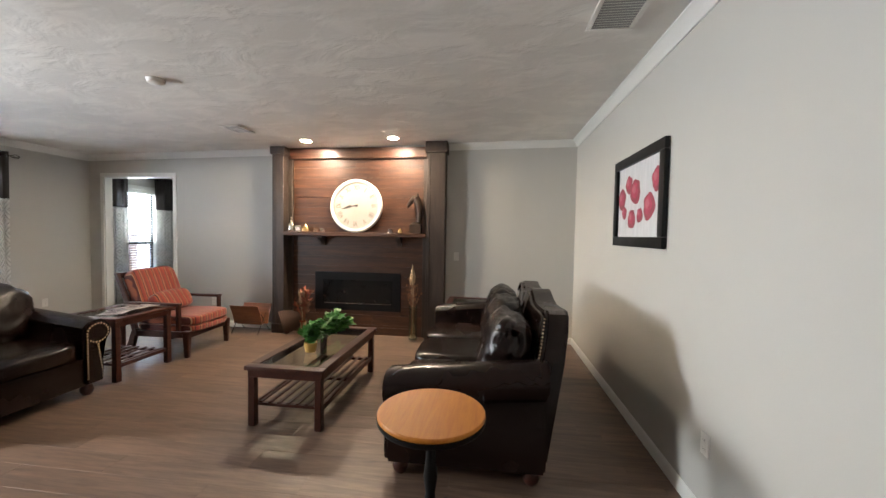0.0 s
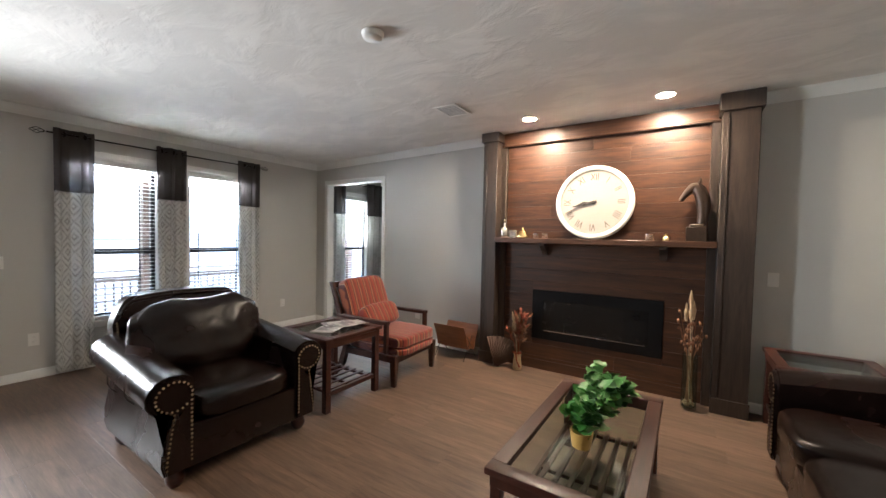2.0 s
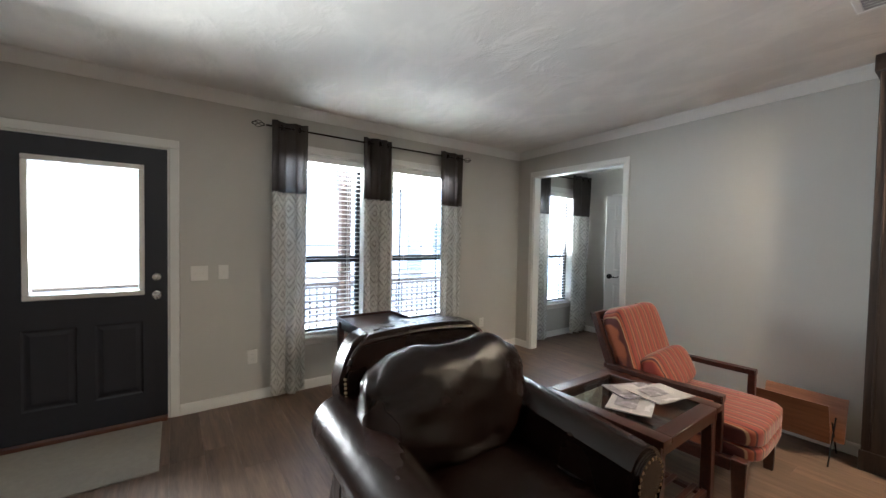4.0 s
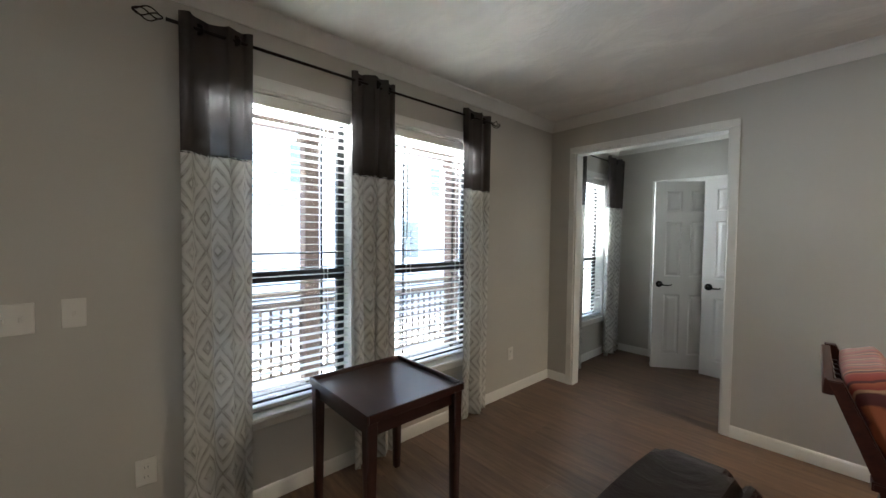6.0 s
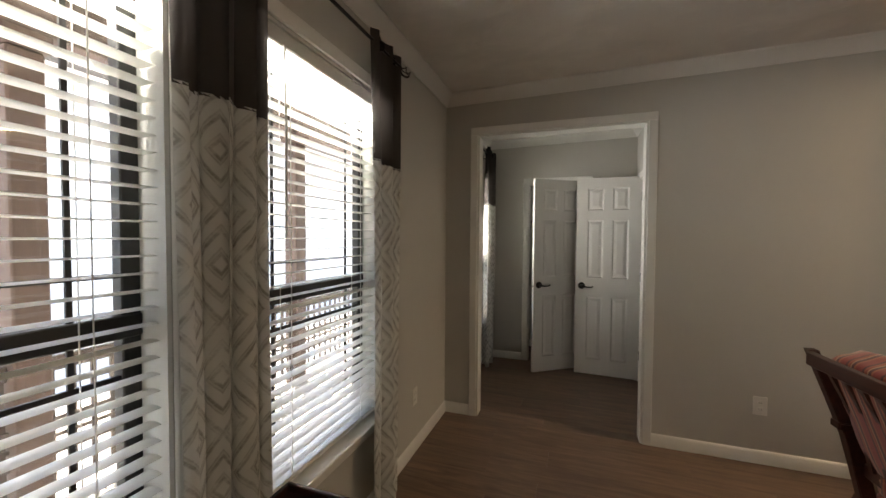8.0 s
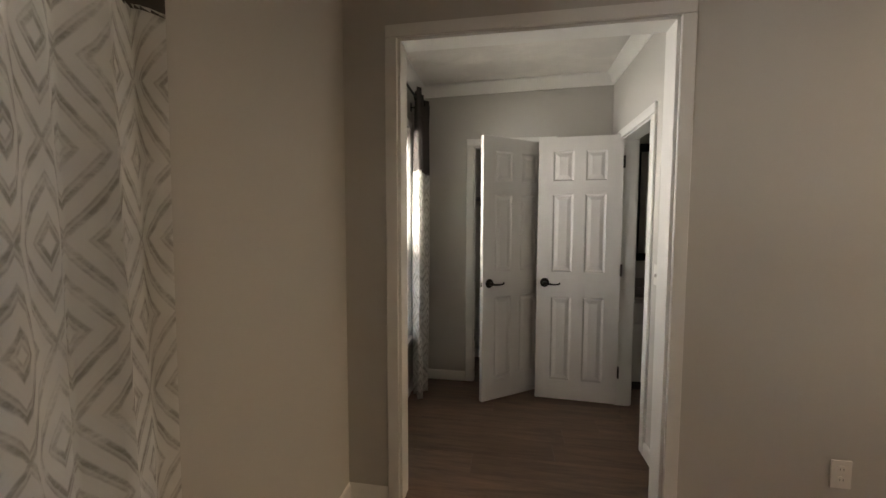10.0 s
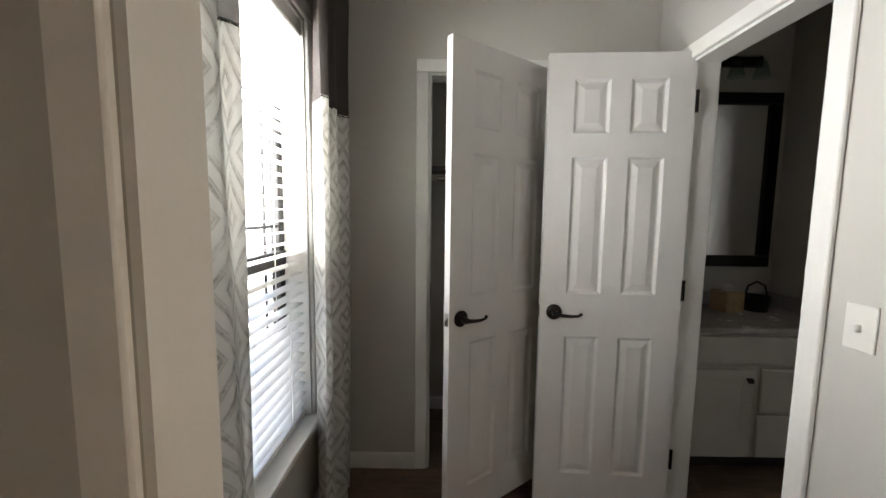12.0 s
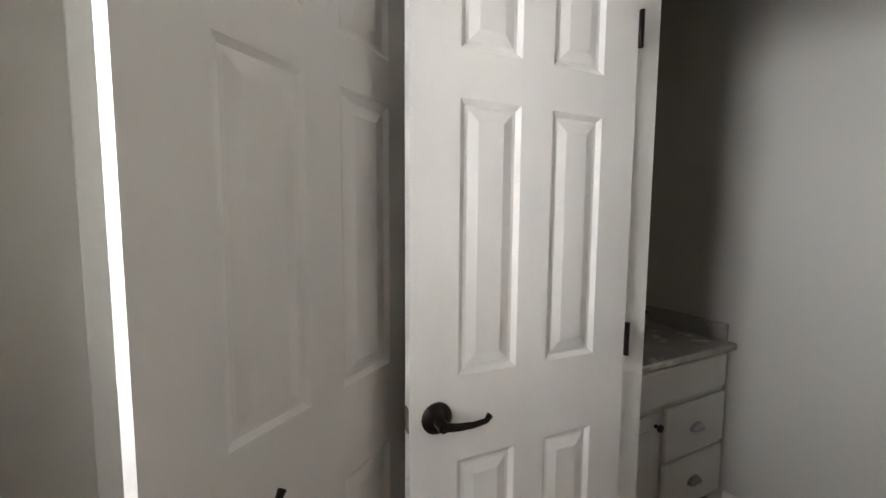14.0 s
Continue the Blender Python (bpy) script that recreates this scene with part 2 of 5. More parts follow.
M_SASH = mat("dark_sash", (0.018, 0.016, 0.015), 0.5, vary=0.1)
M_BLIND = mat("blind_slat", (0.76, 0.75, 0.71), 0.45, vary=0.02, scale=8, relief=0.03)
M_CURT_TOP = curtain_cloth("taupe_cloth", (0.085, 0.072, 0.066), None, False, 0.3, 0.13)
M_CURT = curtain_cloth("diamond_cloth", (0.74, 0.73, 0.69), (0.33, 0.315, 0.28), True, 0.30, 0.07)
M_VENT = mat("vent_backing", (0.40, 0.39, 0.38), 0.7)
M_PLASTIC = mat("white_plastic", (0.76, 0.74, 0.69), 0.35, vary=0.02)
M_MAT = mat("door_mat_weave", (0.33, 0.30, 0.255), 0.9, vary=0.12, scale=30, fine=500, relief=0.6)
M_CLOCK = mat("clock_face", (0.42, 0.38, 0.33), 0.6, vary=0.05, scale=6)
M_INK = mat("dark_ink", (0.05, 0.04, 0.035), 0.6, vary=0.2)
M_FIREGLASS = mat("smoked_glass", (0.014, 0.015, 0.015), 0.08, vary=0.1, relief=0.0, rvary=0.02)
M_FARPANE = mat("far_window_pane", (0.13, 0.155, 0.16), 0.12, vary=0.15, scale=2, relief=0.0, rvary=0.03)
M_SILVER = mat("mercury_glass", (0.66, 0.62, 0.56), 0.18, 0.9, vary=0.15, scale=40)
M_GOLD = mat("mercury_gold", (0.60, 0.42, 0.20), 0.2, 0.9, vary=0.15, scale=40)
M_STONE = mat("dark_bronze_cast", (0.055, 0.036, 0.026), 0.35, 0.5, vary=0.3, scale=25, relief=0.4)
M_LEAF = mat("ivy_leaf", (0.07, 0.215, 0.036), 0.45, vary=0.45, scale=14, relief=0.2)
M_POT = mat("ochre_pot", (0.55, 0.34, 0.09), 0.4, vary=0.1)
M_DRY = mat("dried_stem", (0.22, 0.10, 0.045), 0.85, vary=0.35, scale=30)
M_RUST = mat("rust_leaf", (0.24, 0.052, 0.022), 0.8, vary=0.35, scale=30)
M_STRAW = mat("straw_head", (0.42, 0.30, 0.17), 0.85, vary=0.25, scale=40)
M_FAN = mat("woven_palm", (0.062, 0.029, 0.016), 0.7, vary=0.3, scale=20, fine=240, relief=0.5, stretch=(1, 1, 6))
M_RACK = wood("rack_veneer", (0.20, 0.072, 0.028), (0.36, 0.145, 0.066), 0.35, 'x', coat=0.2)
M_PAPER = mat("glossy_paper", (0.58, 0.54, 0.52), 0.25, vary=0.15, scale=18)
M_PAPER2 = mat("printed_paper", (0.36, 0.33, 0.34), 0.25, vary=0.5, scale=22)
M_CANVAS = mat("canvas_wash", (0.66, 0.66, 0.66), 0.7, vary=0.15, scale=6, fine=300, relief=0.3, stretch=(1, 4, 0.7))
M_PETAL = mat("rose_petal_paint", (0.33, 0.06, 0.085), 0.6, vary=0.4, scale=16)
M_PETAL3 = mat("crimson_petal_paint", (0.44, 0.055, 0.10), 0.6, vary=0.35, scale=30)
M_PETAL2 = mat("pink_petal_paint", (0.50, 0.13, 0.17), 0.6, vary=0.35, scale=16)
M_MIRROR = mat("mirror_silver", (0.85, 0.87, 0.87), 0.02, 1.0, vary=0.01, relief=0.0, rvary=0.0)
M_COUNTER = mat("cultured_marble", (0.42, 0.39, 0.36), 0.25, vary=0.2, scale=12)
M_VANITY = mat("vanity_paint", (0.66, 0.64, 0.60), 0.45, vary=0.03)
M_POST = mat("stained_post", (0.10, 0.066, 0.051), 0.75, vary=0.3, scale=7, stretch=(6, 6, 1))
M_RAILW = mat("railing_timber", (0.13, 0.105, 0.088), 0.8, vary=0.25, scale=9)
M_DECK = mat("deck_board", (0.46, 0.44, 0.41), 0.8, vary=0.2, scale=6, stretch=(6, 1, 1), shift=True)
M_SIDING = mat("white_siding", (0.72, 0.70, 0.67), 0.6, vary=0.04, scale=3)
M_GROUND = mat("pale_gravel", (0.50, 0.49, 0.47), 0.95, vary=0.2, scale=2, fine=60, relief=0.6)
M_ROOF = mat("roof_shingle", (0.10, 0.09, 0.085), 0.9, vary=0.3, scale=8)
M_SHUTTER = mat("grey_shutter", (0.20, 0.19, 0.18), 0.6)
M_THRESH = wood("threshold_oak", (0.10, 0.035, 0.018), (0.20, 0.08, 0.045), 0.4, 'y')
M_CAN = glowing("lit_lamp", (1.0, 0.80, 0.55), 14.0)
for m_dull in (M_BLACK,):
    m_dull.node_tree.nodes["Principled BSDF"].inputs["Specular IOR Level"].default_value = 0.2


# ---- building helpers ----
def part(name, bm, material, parent=None, label="", sharp=40, kind=""):
    me = bpy.data.meshes.new(name)
    bmesh.ops.recalc_face_normals(bm, faces=bm.faces[:])
    bm.to_mesh(me)
    bm.free()
    me.materials.append(material)
    me.polygons.foreach_set("use_smooth", [True] * len(me.polygons))
    me.set_sharp_from_angle(angle=radians(sharp))
    ob = new(name, me)
    ob.parent = parent
    return tagged(ob, label, kind=kind)


def thing(name, label, category, at=(0, 0, 0), turn=0, group="", kind=""):
    ob = new(name)
    ob.empty_display_size = 0.1
    ob.matrix_basis = pose(*at, 0, 0, turn)
    return tagged(ob, label, category, group, kind)


def box(bm, x0, y0, z0, x1, y1, z1, bev=0.0, seg=1, m=None):
    r = bmesh.ops.create_cube(bm, size=1, matrix=Matrix.Translation(((x0 + x1) / 2, (y0 + y1) / 2, (z0 + z1) / 2))
                              @ Matrix.Diagonal((abs(x1 - x0), abs(y1 - y0), abs(z1 - z0), 1)))
    vs = r["verts"]
    if bev:
        es = list({e for v in vs for e in v.link_edges})
        r = bmesh.ops.bevel(bm, geom=es, offset=bev, segments=seg, affect='EDGES', profile=0.6)
        vs = r["verts"]
    if m is not None:
        bmesh.ops.transform(bm, matrix=m, verts=vs)
    return vs


def boxed(*a, **k):
    bm = bmesh.new()
    box(bm, *a, **k)
    return bm


def prism(bm, pts, axis, a, b, bev=0.0):
    """Extrudes a closed outline. axis 'x': pts are (y, z); 'y': (x, z); 'z': (x, y)."""
    def place(p, q):
        return {'x': (q, p[0], p[1]), 'y': (p[0], q, p[1]), 'z': (p[0], p[1], q)}[axis]
    lo = [bm.verts.new(place(p, a)) for p in pts]
    hi = [bm.verts.new(place(p, b)) for p in pts]
    n = len(pts)
    f0, f1 = bm.faces.new(lo), bm.faces.new(hi[::-1])
    for i in range(n):
        bm.faces.new((lo[i], hi[i], hi[(i + 1) % n], lo[(i + 1) % n]))
    if bev:
        es = list({e for f in (f0, f1) for e in f.edges})
        bmesh.ops.bevel(bm, geom=es, offset=bev, segments=2, affect='EDGES')
    return lo + hi


def lathe(bm, profile, n=20, at=(0, 0, 0), m=None):
    rings, made = [], []
    for r, z in profile:
        if r < 1e-5:
            v = bm.verts.new((at[0], at[1], at[2] + z))
            rings.append([v])
        else:
            rings.append([bm.verts.new((at[0] + r * math.cos(2 * math.pi * i / n), at[1] + r * math.sin(2 * math.pi * i / n), at[2] + z)) for i in range(n)])
        made += rings[-1]
    for a, b in zip(rings, rings[1:]):
        for i in range(n):
            j = (i + 1) % n
            q = [a[i % len(a)], a[j % len(a)], b[j % len(b)], b[i % len(b)]]
            q = list(dict.fromkeys(q))
            if len(q) > 2:
                bm.faces.new(q)
    for end in (rings[0], rings[-1]):
        if len(end) > 2:
            bm.faces.new(end)
    if m is not None:
        bmesh.ops.transform(bm, matrix=m, verts=made)


def tube(bm, pts, r, n=8):
    pts = [Vector(p) for p in pts]
    rings = []
    for i, p in enumerate(pts):
        d = (pts[min(i + 1, len(pts) - 1)] - pts[max(i - 1, 0)]).normalized()
        u = d.orthogonal().normalized() if not rings else (last - d * last.dot(d)).normalized()
        last = u
        w = d.cross(u)
        k = r[i] if isinstance(r, (list, tuple)) else r
        rings.append([bm.verts.new(p + k * (u * math.cos(2 * math.pi * j / n) + w * math.sin(2 * math.pi * j / n))) for j in range(n)])
    for a, b in zip(rings, rings[1:]):
        for j in range(n):
            bm.faces.new((a[j], a[(j + 1) % n], b[(j + 1) % n], b[j]))
    bm.faces.new(rings[0][::-1])
    bm.faces.new(rings[-1])


def puff(bm, cx, cy, cz, sx, sy, sz, p=4.0, n=9, crease=0.0, m=None, seed=0.0):
    """A stuffed block: a cube's grid pushed onto a rounded form; crease adds soft folds."""
    tmp = bmesh.new()
    bmesh.ops.create_cube(tmp, size=2)
    bmesh.ops.subdivide_edges(tmp, edges=tmp.edges[:], cuts=n, use_grid_fill=True)
    mp = {}
    for v in tmp.verts:
        c = v.co
        k = (abs(c.x) ** p + abs(c.y) ** p + abs(c.z) ** p) ** (-1 / p)
        q = Vector((c.x * k * sx / 2, c.y * k * sy / 2, c.z * k * sz / 2))
        if crease:
            w = noise.noise(Vector((q.x * 6 + seed, q.y * 6, q.z * 9)))
            fold = 1 - abs(noise.noise(Vector((q.x * 9, q.y * 7 + seed, q.z * 13 + w))))
            q *= 1 + crease * (0.8 * w - 0.55 * max(0.0, fold - 0.72) / 0.28)
        q = Vector((q.x + cx, q.y + cy, q.z + cz))
        mp[v] = bm.verts.new(m @ q if m is not None else q)
    for f in tmp.faces:
        bm.faces.new([mp[v] for v in f.verts])
    tmp.free()


def wall(name, x0, y0, x1, y1, z0, z1, holes=(), material=None, axis='y'):
    """A wall block; holes are (a, b, z0, z1) along its length axis."""
    a0, a1 = (y0, y1) if axis == 'y' else (x0, x1)
    cuts = sorted({a0, a1, *[h[0] for h in holes], *[h[1] for h in holes]})
    bm = bmesh.new()
    for u, v in zip(cuts, cuts[1:]):
        spans = [(z0, z1)]
        for ha, hb, hz0, hz1 in holes:
            if ha <= u and hb >= v:
                spans = [s for lo, hi in spans for s in ((lo, min(hi, hz0)), (max(lo, hz1), hi)) if s[1] - s[0] > 1e-4]
        for lo, hi in spans:
            if axis == 'y':
                box(bm, x0, u, lo, x1, v, hi)
            else:
                box(bm, u, y0, lo, v, y1, hi)
    return tagged(part(name, bm, material or M_WALL), kind="structure")


def casing(name, axis, face, a0, a1, z0, z1, w=0.062, t=0.016, out=1, parent=None, sill=False):
    """Trim round an opening on a wall face. axis: the wall runs along 'x' or 'y'. out: the side the trim stands on."""
    holder = parent or tagged(new(name), kind="structure")
    f0, f1 = sorted((face, face + out * t))

    def strip(nm, p0, p1, q0, q1):
        bm = bmesh.new()
        if axis == 'y':
            box(bm, f0, p0, q0, f1, p1, q1, 0.004)
        else:
            box(bm, p0, f0, q0, p1, f1, q1, 0.004)
        part(nm, bm, M_TRIM, holder)
    strip("side_casing", a0 - w, a0, z0, z1)
    strip("side_casing", a1, a1 + w, z0, z1)
    strip("head_casing", a0 - w, a1 + w, z1, z1 + w)
    if sill:
        strip("apron", a0 - w, a1 + w, z0 - w, z0)
    return holder


def lining(name, axis, n0, n1, a0, a1, z0, z1, t=0.012, bottom=False):
    """Jamb boards inside an opening through a wall from n0 to n1."""
    bm = bmesh.new()
    spans = [(a0, a0 + t, z0, z1), (a1 - t, a1, z0, z1), (a0 + t, a1 - t, z1 - t, z1)]
    if bottom:
        spans.append((a0 + t, a1 - t, z0, z0 + t))
    for p0, p1, q0, q1 in spans:
        if axis == 'y':
            box(bm, n0, p0, q0, n1, p1, q1)
        else:
            box(bm, p0, n0, q0, p1, n1, q1)
    return tagged(part(name, bm, M_TRIM), kind="structure")


def base_run(axis, face, out, a0, a1, h=0.085, t=0.013):
    f0, f1 = sorted((face, face + out * t))
    bm = bmesh.new()
    prof = [(0, 0), (t, 0), (t, h - 0.015), (t * 0.45, h - 0.003), (0, h)]
    if axis == 'y':
        prism(bm, [(face + out * p, z) for p, z in prof], 'y', a0, a1)
    else:
        prism(bm, [(face + out * p, z) for p, z in prof], 'x', a0, a1)
    return tagged(part("baseboard", bm, M_TRIM), kind="structure")


def crown_run(axis, face, out, a0, a1, h=0.085, t=0.07):
    prof = [(0, CEIL), (t, CEIL), (t, CEIL - 0.012), (t - 0.02, CEIL - 0.022), (0.022, CEIL - h + 0.022), (0.016, CEIL - h + 0.008), (0.012, CEIL - h), (0, CEIL - h)]
    bm = bmesh.new()
    prism(bm, [(face + out * p, z) for p, z in prof], 'y' if axis == 'y' else 'x', a0, a1)
    for v in bm.verts:
        v.co.z += RISE * v.co.x
    return tagged(part("crown_trim", bm, M_TRIM), kind="structure")


# ---- the large structure ----
BACK = -7.6
FD = (-4.725, -3.785, 0.0, 2.055)          # front door opening
W1, W2, WB = (-3.0, -2.2, 0.47, 2.17), (-1.9, -1.1, 0.47, 2.17), (0.42, 1.205, 0.47, 2.13)
OP = (0.265, 1.450, 0.0, 2.225)            # opening into the hallway
CL = (0.49, 1.11, 0.0, 2.045)              # closet doorway
BD = (0.68, 1.275, 0.0, 2.015)             # bathroom doorway
HALL_R = 1.60
WTOP = 2.73
wall("wall_west", -0.15, BACK, 0, 2.25, 0, WTOP, [FD, W1, W2, WB])
wall("wall_north", 0, 0, 7.3, 0.11, 0, WTOP, [OP], axis='x')
wall("wall_east", 7.3, BACK, 7.45, 0.11, 0, WTOP)
wall("wall_south", -0.15, BACK - 0.15, 7.45, BACK, 0, WTOP, axis='x')
wall("wall_closet", 0, 1.53, HALL_R, 1.63, 0, WTOP, [CL], axis='x')
wall("wall_hall_east", HALL_R, 0.11, HALL_R + 0.11, 2.25, 0, WTOP, [BD])
wall("wall_bath_north", HALL_R + 0.11, 2.03, 2.78, 2.25, 0, WTOP, axis='x')
wall("wall_bath_east", 2.68, 0.11, 2.78, 2.03, 0, WTOP)
wall("wall_closet_north", 0, 2.15, HALL_R, 2.25, 0, WTOP, axis='x')
bm = boxed(-0.15, BACK - 0.15, CEIL, 7.45, 2.25, CEIL + 0.25)
for v in bm.verts:
    v.co.z += RISE * v.co.x
tagged(part("ceiling", bm, M_CEIL), kind="structure")
floor = tagged(part("floor", boxed(-0.15, BACK - 0.15, -0.15, 7.45, 2.25, -0.013), M_FLOOR), kind="structure")

for a0, a1 in ((BACK, FD[0] - 0.062), (FD[1] + 0.062, 0)):
    base_run('y', 0, 1, a0, a1)
for a0, a1 in ((0.0, OP[0] - 0.057), (OP[1] + 0.057, 3.17), (5.6, 7.3)):
    base_run('x', 0, -1, a0, a1)
base_run('y', 7.3, -1, BACK, 0)
base_run('x', BACK, 1, 0, 7.3)
base_run('y', 0, 1, 0.11, 1.53)
base_run('x', 1.53, -1, 0, CL[0] - 0.062)
base_run('x', 1.53, -1, CL[1] + 0.062, HALL_R)
base_run('y', HALL_R, -1, 0.11, BD[0] - 0.062)
base_run('x', 0.11, 1, 0, OP[0] - 0.057)
base_run('y', 2.68, -1, 0.11, 1.5)
base_run('x', 2.15, -1, 0, HALL_R)
crown_run('y', 0, 1, BACK, 0)
for a0, a1 in ((0, 3.15), (5.62, 7.3)):
    crown_run('x', 0, -1, a0, a1)
crown_run('y', 7.3, -1, BACK, 0)
crown_run('x', BACK, 1, 0, 7.3)
crown_run('y', 0, 1, 0.11, 1.53)
crown_run('x', 1.53, -1, 0, HALL_R)
crown_run('y', HALL_R, -1, 0.11, 1.53)
crown_run('x', 0.11, 1, 0, HALL_R)

casing("trim_opening_south", 'x', 0, *OP, w=0.057, out=-1)
casing("trim_opening_north", 'x', 0.11, *OP, w=0.057, out=1)
lining("trim_opening_lining", 'x', 0, 0.11, *OP)
casing("trim_closet", 'x', 1.53, *CL, out=-1)
lining("trim_closet_lining", 'x', 1.53, 1.63, *CL)
casing("trim_bath", 'y', HALL_R, *BD, out=-1)
casing("trim_bath_inside", 'y', HALL_R + 0.11, *BD, out=1)
lining("trim_bath_lining", 'y', HALL_R, HALL_R + 0.11, *BD)
casing("trim_front_door", 'y', 0, *FD, out=1)
lining("trim_front_door_lining", 'y', -0.15, 0, *FD)


# ---- windows with blinds ----
def slat_mesh(w):
    bm = bmesh.new()
    prof = [(-0.028, 0.0), (-0.014, 0.0034), (0, 0.0044), (0.014, 0.0034), (0.028, 0.0), (0.014, -0.0002), (0, 0.0006), (-0.014, -0.0002)]
    prism(bm, prof, 'y', -w / 2, w / 2)
    bmesh.ops.recalc_face_normals(bm, faces=bm.faces[:])
    me = bpy.data.meshes.new("slat")
    bm.to_mesh(me)
    bm.free()
    me.materials.append(M_BLIND)
    me.polygons.foreach_set("use_smooth", [True] * len(me.polygons))
    me.set_sharp_from_angle(angle=radians(30))
    return me


def window(name, y0, y1, z0, z1):
    w = tagged(new(name), kind="structure")
    casing("", 'y', 0, y0, y1, z0, z1, parent=w, sill=True)
    part("window_sill", boxed(-0.14, y0 - 0.03, z0 - 0.012, 0.045, y1 + 0.03, z0 + 0.012, bev=0.005), M_TRIM, w)
    part("window_lining", boxed(-0.15, y0, z1 - 0.012, 0, y1, z1), M_TRIM, w)
    for a, b in ((y0, y0 + 0.012), (y1 - 0.012, y1)):
        part("window_lining", boxed(-0.15, a, z0, 0, b, z1 - 0.012), M_TRIM, w)
    zm = z0 + (z1 - z0) * 0.425
    a0, a1, fx = y0 + 0.012, y1 - 0.012, -0.115
    for nm, (p0, p1, q0, q1, dx) in {"sash_stile": (a0, a0 + 0.045, z0 + 0.012, z1 - 0.012, 0), "sash_stile.": (a1 - 0.045, a1, z0 + 0.012, z1 - 0.012, 0),
                                 "sash_rail": (a0, a1, z1 - 0.055, z1 - 0.012, 0.002), "sash_rail.": (a0, a1, z0 + 0.012, z0 + 0.06, 0.002),
                                 "meeting_rail": (a0, a1, zm - 0.03, zm + 0.03, 0.006)}.items():
        part(nm.strip("."), boxed(fx - 0.02 - dx, p0, q0, fx + 0.02 + dx, p1, q1, bev=0.004), M_SASH, w)
    for lo, hi in ((zm + 0.03, z1 - 0.055), (z0 + 0.06, zm - 0.03)):
        p = part("pane", boxed(fx - 0.004, a0 + 0.045, lo, fx + 0.001, a1 - 0.045, hi), M_GLASS, w)
        p.visible_shadow = False
        for yy in (a0 + 0.045 + 0.10, a1 - 0.045 - 0.10):
            part("muntin", boxed(fx + 0.002, yy - 0.006, lo, fx + 0.01, yy + 0.006, hi), M_SASH, w)
        zz = lo + 0.10 if lo > zm else hi - 0.10
        part("muntin", boxed(fx + 0.003, a0 + 0.045, zz - 0.006, fx + 0.0115, a1 - 0.045, zz + 0.006), M_SASH, w)
    # blind
    bw = y1 - y0 - 0.035
    yc = (y0 + y1) / 2
    bl = thing("window_blind", "white faux-wood horizontal blind lowered, slats open, in a window recess", "blind", (-0.045, yc, 0), group="window blinds")
    part("headrail", boxed(-0.03, -bw / 2, z1 - 0.075, 0.042, bw / 2, z1 - 0.014, bev=0.006), M_BLIND, bl)
    part("bottom_rail", boxed(-0.026, -bw / 2, z0 + 0.02, 0.026, bw / 2, z0 + 0.042, bev=0.005), M_BLIND, bl)
    me = slat_mesh(bw)
    z = z0 + 0.075
    while z < z1 - 0.085:
        s = new("slat", me)
        s.parent = bl
        s.matrix_basis = pose(0, 0, z, 0, -2 + random.uniform(-1.5, 1.5), 0)
        z += 0.0435
    for yy in (-bw / 2 + 0.14, bw / 2 - 0.14):
        bm = bmesh.new()
        for xx in (-0.026, 0.026):
            box(bm, xx - 0.0012, yy - 0.0012, z0 + 0.04, xx + 0.0012, yy + 0.0012, z1 - 0.07)
        part("ladder_cord", bm, M_BLIND, bl)
    bm = bmesh.new()
    tube(bm, [(0.045, -bw / 2 + 0.09, z1 - 0.07), (0.05, -bw / 2 + 0.092, z1 - 0.4), (0.048, -bw / 2 + 0.09, z1 - 0.75)], 0.004, 6)
    part("tilt_wand", bm, M_BLIND, bl)
    return w


window("window_1", *W1)
window("window_2", *W2)
window("window_3", *WB)


